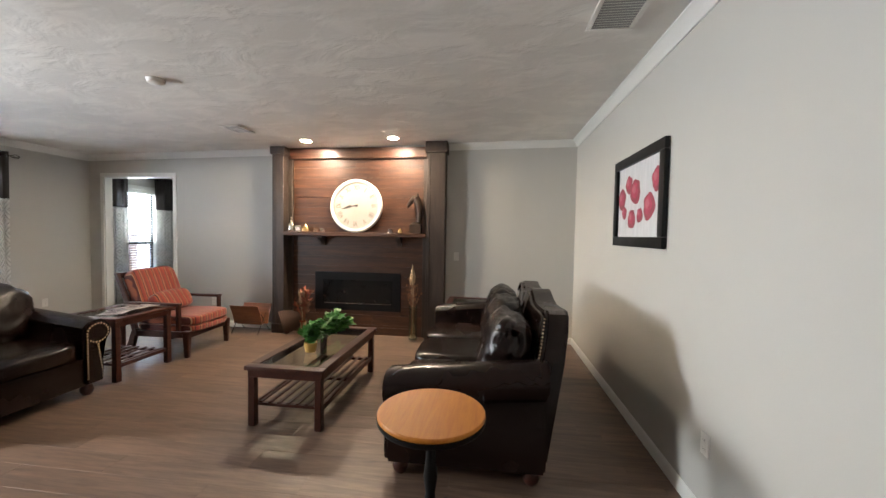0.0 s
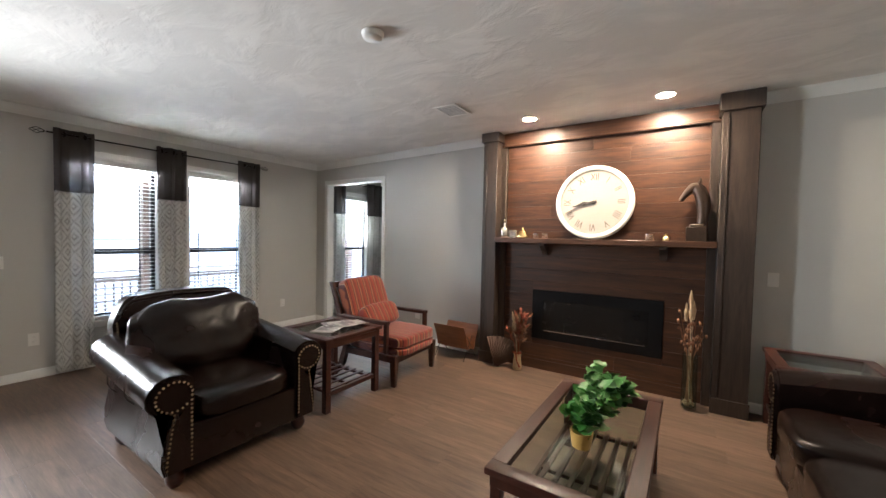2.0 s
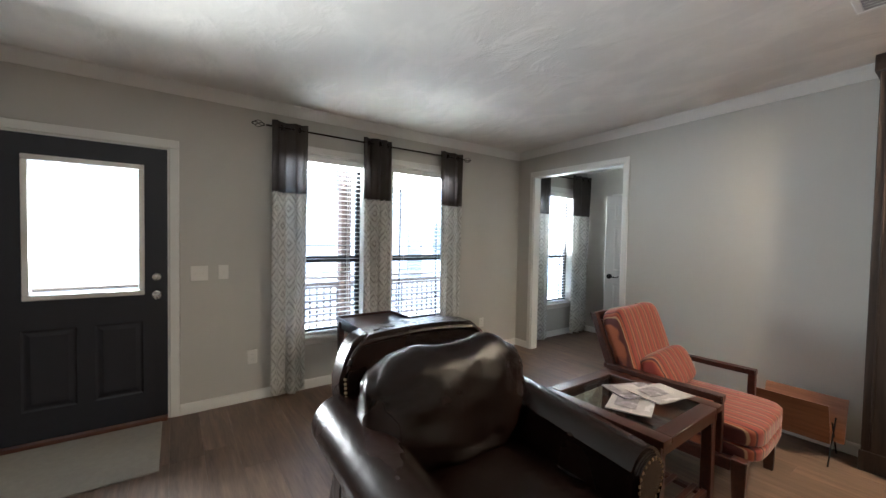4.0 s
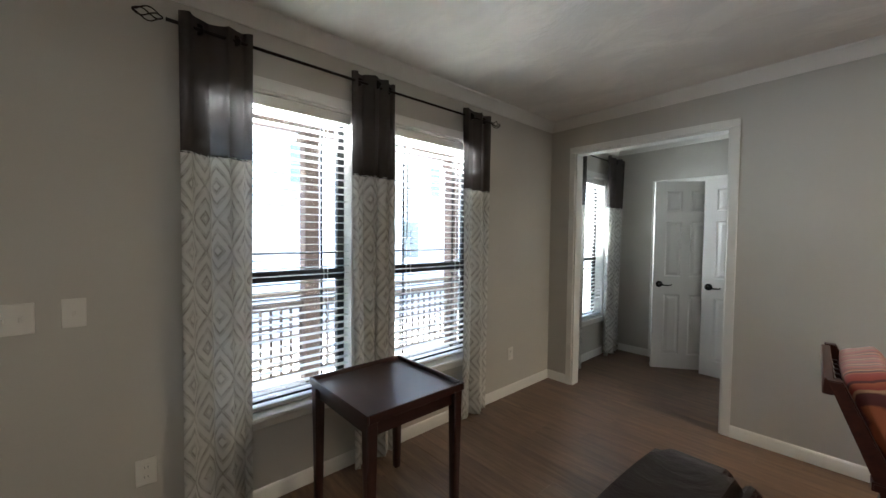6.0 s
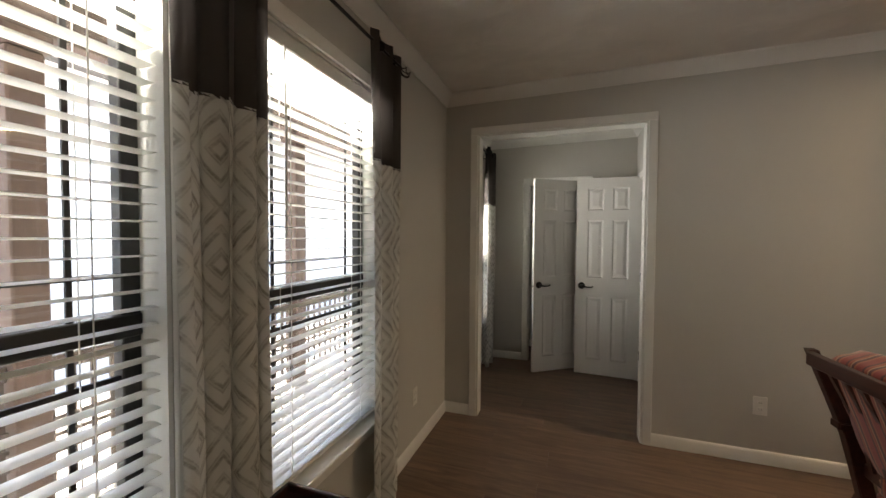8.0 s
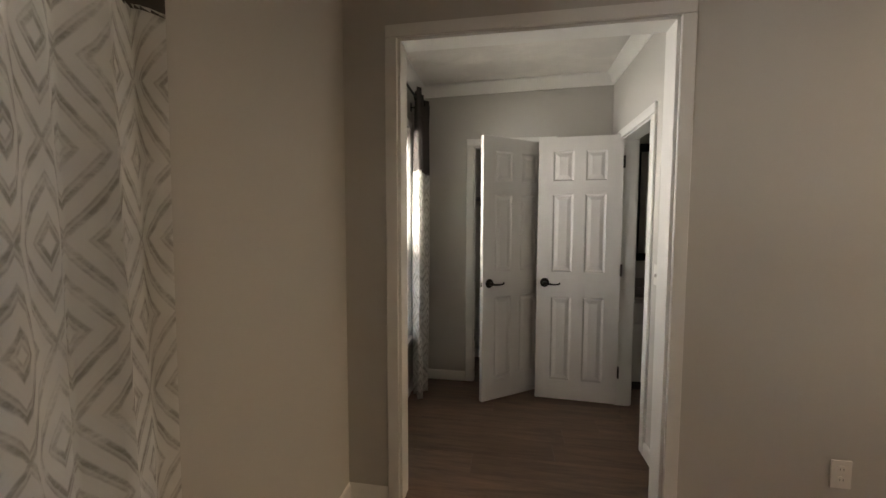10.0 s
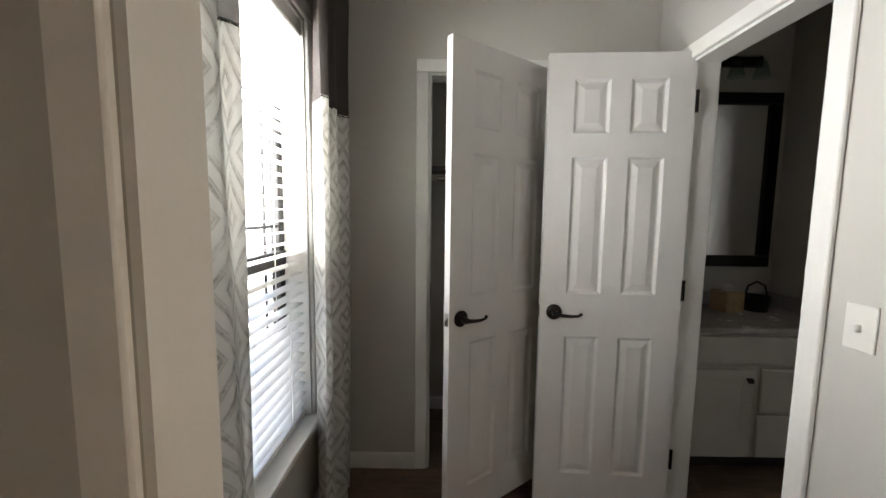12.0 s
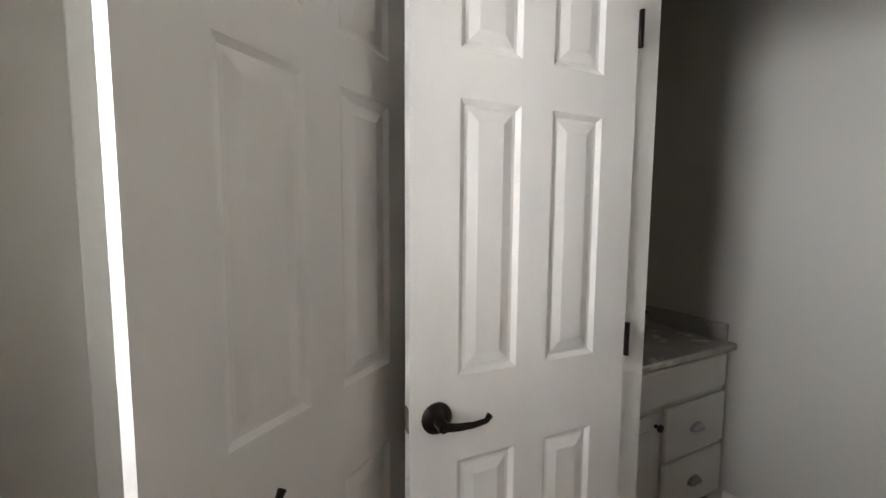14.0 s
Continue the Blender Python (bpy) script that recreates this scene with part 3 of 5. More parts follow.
# ---- curtains ----
def curtain(y0, y1, ztop, zbot, zbreak, folds, seed, x=0.09, amp=0.024, splay=0.0, label=""):
    """A grommet panel hung in even folds, a dark top and a patterned light drop."""
    c = thing("curtain", label, "curtain", (x, (y0 + y1) / 2, 0), group="curtains")
    rnd = random.Random(seed)
    w = y1 - y0
    ph = [rnd.uniform(-0.5, 0.5) for _ in range(8)]
    cols, rows = folds * 12, 26

    def surf(u, z):
        k = (ztop - z) / (ztop - zbot)
        a = amp * (1 + 0.35 * math.sin(u * 5 + ph[0] * 6) * k) * (0.9 + 0.3 * k)
        xx = a * math.sin(2 * math.pi * folds * u + ph[1] * k + 0.5 * math.sin(3 * k + 9 * u)) + 0.010 * math.sin(7 * u + 3 * k + ph[2] * 5)
        yy = (u - 0.5) * w * (1 + splay * k) + 0.010 * math.sin(2 * math.pi * folds * u * 2 + ph[3]) + 0.012 * k * math.sin(4 * u + ph[4] * 6)
        return xx, yy
    width = w * 1.55

    def panel(nm, z1, z0, n, material):
        bm = bmesh.new()
        uvl = bm.loops.layers.uv.new("UVMap")
        grid = []
        for j in range(n + 1):
            z = z1 + (z0 - z1) * j / n
            grid.append([(bm.verts.new((*surf(i / cols, z), z)), i / cols * width, z) for i in range(cols + 1)])
        for j in range(n):
            for i in range(cols):
                q = [grid[j][i], grid[j + 1][i], grid[j + 1][i + 1], grid[j][i + 1]]
                f = bm.faces.new([v[0] for v in q])
                for lp, v in zip(f.loops, q):
                    lp[uvl].uv = (v[1] + seed * 0.05, v[2])
        ob = part(nm, bm, material, c, sharp=180)
        sol = ob.modifiers.new("thickness", 'SOLIDIFY')
        sol.thickness, sol.offset = 0.002, 0
        return ob
    panel("top_band", ztop, zbreak - 0.004, 8, M_CURT_TOP)
    panel("drop", zbreak + 0.004, zbot, rows, M_CURT)
    for i in range(folds):
        u = (i + 0.5) / folds
        xx, yy = surf(u, ztop - 0.05)
        bm = bmesh.new()
        bmesh.ops.create_cone(bm, segments=14, radius1=0.026, radius2=0.026, depth=0.007, cap_ends=True)
        g = part("grommet", bm, M_BRONZE, c)
        g.matrix_basis = pose(xx, yy, ztop - 0.05, 90, 0, 55)
    return c


def curtain_rod(y0, y1, z, x=0.088):
    r = thing("curtain_rod", "thin dark bronze curtain rod with twisted cage finials", "curtain rod", (x, 0, z))
    bm = bmesh.new()
    tube(bm, [(0, y0, 0), (0, (y0 + y1) / 2, -0.004), (0, y1, 0)], 0.008, 10)
    part("pole", bm, M_BRONZE, r)
    for y, s in ((y0, -1), (y1, 1)):
        bm = bmesh.new()
        for k in range(4):
            pts = []
            for i in range(9):
                f = i / 8
                ang = k * math.pi / 2 + f * 2.6
                rr = 0.024 * math.sin(math.pi * f) + 0.003
                pts.append((rr * math.cos(ang), y + s * (0.01 + 0.10 * f), rr * math.sin(ang)))
            tube(bm, pts, 0.003, 5)
        part("finial", bm, M_BRONZE, r)
        bm = bmesh.new()
        yb = y - s * 0.12
        tube(bm, [(0, yb, -0.008), (-0.03, yb, -0.02), (-x + 0.006, yb, -0.02)], 0.005, 6)
        box(bm, -x, yb - 0.014, -0.05, -x + 0.007, yb + 0.014, 0.02, 0.003)
        part("bracket", bm, M_BRONZE, r)
    return r


curtain_rod(-3.13, -1.03, 2.335)
CL_TXT = "taupe-topped grommet curtain with a diamond-patterned cream drop"
curtain(-3.085, -2.79, 2.385, 0.03, 1.785, 2, 1, label=CL_TXT)
curtain(-2.255, -1.95, 2.385, 0.03, 1.785, 3, 2, label=CL_TXT)
curtain(-1.345, -1.04, 2.385, 0.03, 1.785, 2, 3, label=CL_TXT)
curtain_rod(0.30, 1.40, 2.335)
curtain(0.22, 0.53, 2.385, 0.03, 1.785, 2, 4, x=0.10, label=CL_TXT)
curtain(1.02, 1.475, 2.385, 0.03, 1.785, 3, 5, x=0.10, amp=0.034, label=CL_TXT)


# ---- doors ----
def door_slab(bm, w, h, t, cells):
    """A slab with real sunk cells: the stiles and rails stand 8 mm over the cell floors, on both faces."""
    d = 0.008
    box(bm, -t / 2 + d, 0, 0, t / 2 - d, w, h)
    ys = sorted({0, w, *[c[0] for c in cells], *[c[2] for c in cells]})
    zs = sorted({0, h, *[c[1] for c in cells], *[c[3] for c in cells]})
    for a, b in zip(ys, ys[1:]):
        for lo, hi in zip(zs, zs[1:]):
            if any(c[0] <= a and c[2] >= b and c[1] <= lo and c[3] >= hi for c in cells):
                continue
            box(bm, -t / 2, a, lo, -t / 2 + d, b, hi)
            box(bm, t / 2 - d, a, lo, t / 2, b, hi)


def field(bm, c, t, out):
    """The bevelled raised field and sloped moulding inside one cell."""
    y0, z0, y1, z1 = c
    d = 0.008
    def ring(k, h):
        return [bm.verts.new((out * (t / 2 - h), a, b)) for a, b in ((y0 + k, z0 + k), (y1 - k, z0 + k), (y1 - k, z1 - k), (y0 + k, z1 - k))]
    rs = [ring(0, 0), ring(0.012, d * 0.9), ring(0.020, d * 0.9), ring(0.044, 0.0015)]
    for a, b in zip(rs, rs[1:]):
        for i in range(4):
            bm.faces.new((a[i], a[(i + 1) % 4], b[(i + 1) % 4], b[i]))
    bm.faces.new(rs[-1])


def lever(parent, y, z, t, sy):
    for out in (1, -1):
        bm = bmesh.new()
        lathe(bm, [(0, 0), (0.035, 0), (0.035, 0.005), (0.029, 0.012), (0.014, 0.017), (0.012, 0.045), (0, 0.048)], 20,
              m=pose(out * t / 2, y, z, 0, 90 * out, 0))
        x = out * (t / 2 + 0.04)
        tube(bm, [(x, y - sy * 0.004, z), (x, y + sy * 0.03, z - 0.007), (x, y + sy * 0.07, z - 0.010), (x, y + sy * 0.100, z - 0.007), (x - out * 0.004, y + sy * 0.112, z + 0.002)],
             [0.010, 0.0085, 0.0068, 0.006, 0.0075], 8)
        part("door_handle", bm, M_BRONZE, parent, "oil-rubbed bronze lever handle")


def panel_door(name, w, h, m, lever_z=0.92, label="", wide=0.11):
    """Hinge edge at y = 0, free edge at y = w, thickness along x."""
    d = tagged(new(name), label, "door", kind="structure")
    d.matrix_basis = m
    t = 0.035
    g = (w - 2 * wide - 0.085) / 2
    ya, yb = (wide, wide + g), (w - wide - g, w - wide)
    rows = [(0.155, 0.81), (1.005, 1.60), (1.70, 1.925)]
    cells = [(a, lo, b, hi) for a, b in (ya, yb) for lo, hi in rows]
    bm = bmesh.new()
    door_slab(bm, w, h, t, cells)
    part("slab", bm, M_DOORW, d)
    for c in cells:
        bm = bmesh.new()
        field(bm, c, t, 1)
        field(bm, c, t, -1)
        part("panel", bm, M_DOORW, d, sharp=12)
    lever(d, w - 0.06, lever_z, t, -1)
    part("latch", boxed(-0.011, w, lever_z - 0.028, 0.011, w + 0.002, lever_z + 0.028, bev=0.001), M_NICKEL, d)
    for z in (0.25, 1.03, h - 0.2):
        bm = bmesh.new()
        tube(bm, [(-t / 2 - 0.004, -0.004, z - 0.045), (-t / 2 - 0.004, -0.004, z + 0.045)], 0.007, 8)
        box(bm, -t / 2 - 0.001, -0.003, z - 0.044, -t / 2 + 0.022, 0.0, z + 0.044)
        part("hinge", bm, M_BRONZE, d)
    return d


def door_frame(hx, hy, fx, fy):
    """Pose of a door from its hinge to its free edge: local y runs along the leaf."""
    ang = math.degrees(math.atan2(fy - hy, fx - hx)) - 90
    return pose(hx, hy, 0.012, 0, 0, ang)


panel_door("door_1", 0.62, 2.03, door_frame(1.085, 1.497, 0.588, 1.13), label="white six-panel closet door standing ajar")
panel_door("door_2", 0.605, 2.03, door_frame(1.613, 1.268, 1.008, 1.302), label="white six-panel bathroom door swung open against the wall")
part("strike_plate", boxed(CL[0] + 0.012, 1.545, 0.88, CL[0] + 0.0135, 1.575, 1.0), M_BRONZE).name = "trim_strike_plate"
tagged(bpy.data.objects["trim_strike_plate"], kind="structure")

# front door
fd = tagged(new("door_3"), "dark navy front door with a large frosted upper light and two lower panels", "door", kind="structure")
fd.matrix_basis = pose(-0.02, FD[0] + 0.012, 0.03)
fw, fh, ft = FD[1] - FD[0] - 0.024, 2.01, 0.044
gl = (0.165, 0.935, 0.775, 1.875)
c1, c2 = (0.15, 0.20, 0.415, 0.735), (0.505, 0.20, 0.77, 0.735)
bm = bmesh.new()
d = 0.008
ys = sorted({0, fw, *[c[i] for c in (gl, c1, c2) for i in (0, 2)]})
zs = sorted({0, fh, *[c[i] for c in (gl, c1, c2) for i in (1, 3)]})
for a, b in zip(ys, ys[1:]):
    for lo, hi in zip(zs, zs[1:]):
        inside = [c for c in (gl, c1, c2) if c[0] <= a and c[2] >= b and c[1] <= lo and c[3] >= hi]
        if not inside:
            box(bm, -ft / 2, a, lo, ft / 2, b, hi)
        elif inside[0] != gl:
            box(bm, -ft / 2, a, lo, ft / 2 - d, b, hi)
part("slab", bm, M_NAVY, fd)
for c in (c1, c2):
    bm = bmesh.new()
    field(bm, c, ft, 1)
    part("panel", bm, M_NAVY, fd, sharp=12)
for nm, (a, lo, b, hi) in {"light_frame": (gl[0] - 0.005, gl[1] - 0.005, gl[2] + 0.005, gl[1] + 0.03), "light_frame.": (gl[0] - 0.005, gl[3] - 0.03, gl[2] + 0.005, gl[3] + 0.005),
                       "light_frame..": (gl[0] - 0.005, gl[1] + 0.03, gl[0] + 0.03, gl[3] - 0.03), "light_frame...": (gl[2] - 0.03, gl[1] + 0.03, gl[2] + 0.005, gl[3] - 0.03)}.items():
    part("light_frame", boxed(-ft / 2 - 0.008, a, lo, ft / 2 + 0.012, b, hi, bev=0.005), M_TRIM, fd, "white frame of the door light")
p = part("pane", boxed(-0.003, gl[0] + 0.02, gl[1] + 0.02, 0.003, gl[2] - 0.02, gl[3] - 0.02), M_GLASS, fd)
p.visible_shadow = False
for z in (0.925, 1.06):
    bm = bmesh.new()
    prof = [(0, 0), (0.030, 0), (0.030, 0.008), (0.013, 0.014), (0.012, 0.035), (0.026, 0.045), (0.027, 0.058), (0.018, 0.068), (0, 0.07)] if z < 1 else \
        [(0, 0), (0.028, 0), (0.028, 0.012), (0.022, 0.018), (0, 0.019)]
    lathe(bm, prof, 20, m=pose(ft / 2, fw - 0.065, z, 0, 90, 0))
    if z > 1:
        box(bm, ft / 2 + 0.018, fw - 0.069, z - 0.016, ft / 2 + 0.034, fw - 0.061, z + 0.016, 0.003)
    part("knob" if z < 1 else "deadbolt", bm, M_NICKEL, fd, "satin nickel knob" if z < 1 else "satin nickel deadbolt")
for z in (0.2, 1.0, 1.8):
    part("hinge", boxed(ft / 2 - 0.002, -0.011, z, ft / 2 + 0.004, 0.002, z + 0.09), M_NICKEL, fd)
tagged(part("trim_threshold", boxed(-0.15, FD[0] + 0.012, -0.012, 0.045, FD[1] - 0.012, 0.026, bev=0.008), M_THRESH), kind="structure")


# ---- fireplace ----
fp = thing("fireplace", "tall dark-stained shiplap fireplace surround with a mantel shelf and electric firebox", "fireplace")
FX0, FX1, FY = 3.17, 5.60, -0.205
for x0, x1 in ((FX0, 3.34), (5.355, FX1)):
    part("pilaster", boxed(x0, FY, 0.0, x1, -0.001, 2.50, bev=0.004), M_FPV, fp)
    part("pilaster_cap", boxed(x0 - 0.022, FY - 0.022, 2.50, x1 + 0.022, -0.001, ceil_at(x0) - 0.003, bev=0.005), M_FPV, fp)
    part("pilaster_foot", boxed(x0 - 0.008, FY - 0.010, 0.0, x1 + 0.008, FY - 0.0005, 0.13, bev=0.003), M_FPV, fp)
    part("pilaster_bead", boxed(x0 + 0.035, FY - 0.007, 0.15, x0 + 0.047, FY - 0.0005, 2.49, bev=0.002), M_FPV, fp)
part("header", boxed(3.363, -0.082, 2.475, 5.333, -0.06, ceil_at(3.3) - 0.003, bev=0.004), M_FP, fp)
part("header_bead", boxed(3.341, -0.092, 2.455, 5.354, -0.06, 2.474, bev=0.004), M_FP, fp)
for x0, x1 in ((3.341, 3.405), (5.29, 5.354)):
    part("inner_upright", boxed(x0, -0.085, 0.0, x1, -0.045, 2.454, bev=0.003), M_FPV, fp)
part("backing", boxed(3.341, -0.030, 0.0, 5.354, -0.001, 2.60), M_FPV, fp)
rb = random.Random(5)
z = 0.0
FB = (3.735, 4.985, 0.335, 0.872)
while z < 2.44:
    h = min(0.137, 2.452 - z)
    cuts = [3.406, *sorted(rb.uniform(3.6, 5.1) for _ in range(rb.choice((0, 1, 1)))), 5.289]
    for a, b in zip(cuts, cuts[1:]):
        spans = [(a, b, z, z + h)]
        if z + h > FB[2] and z < FB[3]:
            spans = []
            for p, q in ((a, min(b, FB[0])), (max(a, FB[1]), b)):
                if q - p > 0.01:
                    spans.append((p, q, z, z + h))
            p, q = max(a, FB[0]), min(b, FB[1])
            if q - p > 0.01:
                if z < FB[2]:
                    spans.append((p, q, z, FB[2]))
                if z + h > FB[3]:
                    spans.append((p, q, FB[3], z + h))
        for p, q, lo, hi in spans:
            if hi - lo > 0.006:
                part("board", boxed(p + 0.0006, -0.045 - rb.uniform(0, 0.0025), lo + 0.0006, q - 0.0003, -0.0305, hi - 0.0006, bev=0.0008), M_FP, fp)
    z += 0.137
part("mantel_shelf", boxed(3.342, -0.235, 1.378, 5.353, -0.048, 1.432, bev=0.005), M_FP, fp, "thick dark-stained mantel shelf")
for cx in (3.86, 4.965):
    bm = bmesh.new()
    prism(bm, [(-0.048, 1.377), (-0.19, 1.377), (-0.185, 1.352), (-0.13, 1.325), (-0.085, 1.29), (-0.07, 1.25), (-0.048, 1.25)], 'x', cx - 0.03, cx + 0.03, 0.004)
    part("corbel", bm, M_FPV, fp)
part("plinth_board", boxed(3.341, -0.062, 0.0, 5.354, -0.049, 0.105, bev=0.003), M_FP, fp)
fbx = part("firebox_frame", boxed(FB[0], -0.058, FB[2], FB[1], -0.031, FB[3], bev=0.003), M_BLACK, fp, "black electric firebox frame")
part("firebox_glass", boxed(FB[0] + 0.12, -0.0605, FB[2] + 0.085, FB[1] - 0.12, -0.0585, FB[3] - 0.11), M_FIREGLASS, fbx)
bm = bmesh.new()
part("firebox_strip", boxed(FB[0] + 0.14, -0.0635, FB[2] + 0.095, FB[1] - 0.14, -0.0606, FB[2] + 0.101), M_NICKEL, fbx)
rb = random.Random(9)
for i in range(36):
    x = rb.uniform(FB[0] + 0.24, FB[1] - 0.18)
    bmesh.ops.create_icosphere(bm, subdivisions=1, radius=rb.uniform(0.006, 0.011), matrix=Matrix.Translation((x, -0.063, FB[2] + 0.112)))
part("ember_bed", bm, M_FIREGLASS, fbx)

# ---- mantel ornaments ----
MZ = 1.432
ck = thing("mantel_clock", "large round cream clock with roman numerals leaning on the mantel", "clock", (4.35, -0.105, MZ))
ck.matrix_basis = pose(4.35, -0.125, MZ + 0.003, -5.5, 0, 0)
CR = 0.368


def ring_y(bm, prof, cz, n=64):
    """A lathe round the y axis; prof is (radius, y)."""
    lathe(bm, prof, n, m=Matrix.Translation((0, 0, cz)) @ pose(0, 0, 0, 90, 0, 0))


bm = bmesh.new()
ring_y(bm, [(0, -0.02), (CR - 0.035, -0.02), (CR - 0.035, 0.012), (0, 0.012)], CR)
part("dial", bm, M_CLOCK, ck)
bm = bmesh.new()
prof = [(CR - 0.045, -0.015), (CR - 0.045, 0.026), (CR - 0.03, 0.036), (CR - 0.012, 0.036), (CR, 0.024), (CR, -0.02)]
lathe(bm, prof + [prof[0]], 64, m=Matrix.Translation((0, 0, CR)) @ pose(0, 0, 0, 90, 0, 0))
bmesh.ops.remove_doubles(bm, verts=bm.verts[:], dist=1e-5)
for f in [f for f in bm.faces if len(f.verts) > 8]:
    bm.faces.remove(f)
part("rim", bm, M_PLASTIC, ck, "white distressed clock rim")
NUM = ["XII", "I", "II", "III", "IIII", "V", "VI", "VII", "VIII", "IX", "X", "XI"]
for i, s in enumerate(NUM):
    cu = bpy.data.curves.new("numeral", 'FONT')
    cu.body, cu.size, cu.align_x, cu.align_y, cu.extrude = s, 0.085, 'CENTER', 'CENTER', 0.001
    tmp = new("numeral", cu)
    me = bpy.data.meshes.new_from_object(tmp.evaluated_get(bpy.context.evaluated_depsgraph_get()))
    bpy.data.objects.remove(tmp)
    me.materials.append(mat("numeral_ink", (0.13, 0.10, 0.075), 0.6) if i == 0 else bpy.data.materials["numeral_ink"])
    o = new("numeral", me)
    o.parent = ck
    a = math.radians(30 * i)
    o.matrix_basis = pose(0.25 * math.sin(a), -0.014, CR + 0.25 * math.cos(a), 90, 0, 0) @ pose(0, 0, 0, 0, 0, -30 * i) @ Matrix.Diagonal((0.8, 1.15, 1, 1))
for nm, ang, ln, wd in (("hour_hand", -98, 0.15, 0.014), ("minute_hand", -103, 0.225, 0.009)):
    bm = bmesh.new()
    prism(bm, [(-wd, -0.03), (wd, -0.03), (wd * 0.5, 0.05), (wd * 1.4, ln * 0.62), (0, ln), (-wd * 1.4, ln * 0.62), (-wd * 0.5, 0.05)], 'y', -0.022, -0.019)
    o = part(nm, bm, M_INK, ck)
    o.matrix_basis = pose(0, -0.002 if nm[0] == 'm' else 0, CR, 0, ang, 0)
bm = bmesh.new()
ring_y(bm, [(0, 0.028), (0.014, 0.028), (0.016, 0.014), (0, 0.014)], CR, 16)
part("hub", bm, M_INK, ck)


def on_mantel(name, label, cat, x, prof, material, y=-0.15, n=22, group=""):
    t = thing(name, label, cat, (x, y, MZ), group=group)
    bm = bmesh.new()
    lathe(bm, prof, n)
    part("body", bm, material, t)
    return t


b = on_mantel("decanter", "silver mercury-glass bottle with a stopper on the mantel", "bottle", 3.425,
              [(0, 0), (0.043, 0), (0.047, 0.012), (0.047, 0.085), (0.040, 0.105), (0.018, 0.122), (0.014, 0.148), (0.018, 0.152), (0.018, 0.16), (0, 0.16)], M_SILVER)
bm = bmesh.new()
lathe(bm, [(0, 0.160), (0.008, 0.161), (0.010, 0.172), (0.017, 0.186), (0.012, 0.202), (0, 0.21)], 16)
part("stopper", bm, M_SILVER, b)
pf = thing("photo_frame", "small silver block frame standing on the mantel", "frame", (3.525, -0.15, MZ), 6)
part("frame", boxed(-0.045, -0.015, 0, 0.045, 0.015, 0.085, bev=0.005), M_SILVER, pf)
part("picture", boxed(-0.028, -0.0165, 0.018, 0.028, -0.0145, 0.067), M_PAPER2, pf)
b = on_mantel("lidded_jar", "squat gold mercury-glass jar with a domed lid", "jar", 3.64,
              [(0, 0), (0.058, 0), (0.062, 0.012), (0.055, 0.04), (0.042, 0.058), (0, 0.058)], M_GOLD)
bm = bmesh.new()
lathe(bm, [(0, 0.058), (0.046, 0.0585), (0.04, 0.075), (0.022, 0.086), (0.008, 0.09), (0.013, 0.102), (0.009, 0.115), (0, 0.118)], 20)
part("lid", bm, M_GOLD, b)
CUP = [(0, 0), (0.024, 0), (0.027, 0.004), (0.032, 0.05), (0.029, 0.05), (0.024, 0.012), (0, 0.012)]
for x, k, mtl in ((3.785, 1, M_SILVER), (3.885, 1.1, M_SILVER), (4.855, 1.15, M_SILVER)):
    on_mantel("votive_cup", "small silver glass tealight cup on the mantel", "candle holder", x, [(r * k, z * k) for r, z in CUP], mtl, group="tealight cups")
b = on_mantel("candle_jar", "little gold jar with a knobbed lid on the mantel", "jar", 4.985, [(0, 0), (0.032, 0), (0.034, 0.035), (0.022, 0.05), (0.012, 0.056), (0.016, 0.066), (0, 0.075)], M_GOLD)
hs = thing("horse_sculpture", "dark bronze horse head bust on a square black block", "sculpture", (5.205, -0.14, MZ))
bm = bmesh.new()
box(bm, -0.075, -0.06, 0, 0.075, 0.06, 0.125, 0.004)
box(bm, -0.05, -0.045, 0.125, 0.055, 0.045, 0.15, 0.01)
tube(bm, [(0.035, 0, 0.14), (0.045, 0, 0.24), (0.04, 0, 0.34), (0.018, 0, 0.42), (-0.015, 0, 0.47)], [0.034, 0.042, 0.050, 0.050, 0.040], 14)
tube(bm, [(0.0, 0, 0.47), (-0.035, 0, 0.465), (-0.075, 0, 0.425), (-0.11, 0, 0.375), (-0.122, 0, 0.355)], [0.036, 0.040, 0.030, 0.022, 0.018], 12)
for s in (-1, 1):
    tube(bm, [(0.012, s * 0.022, 0.49), (0.018, s * 0.026, 0.52), (0.014, s * 0.026, 0.545)], [0.014, 0.012, 0.002], 8)
tube(bm, [(0.0, 0, 0.505), (0.04, 0, 0.46), (0.072, 0, 0.36), (0.075, 0, 0.27)], [0.008, 0.018, 0.018, 0.008], 8)
part("bust", bm, M_STONE, hs)

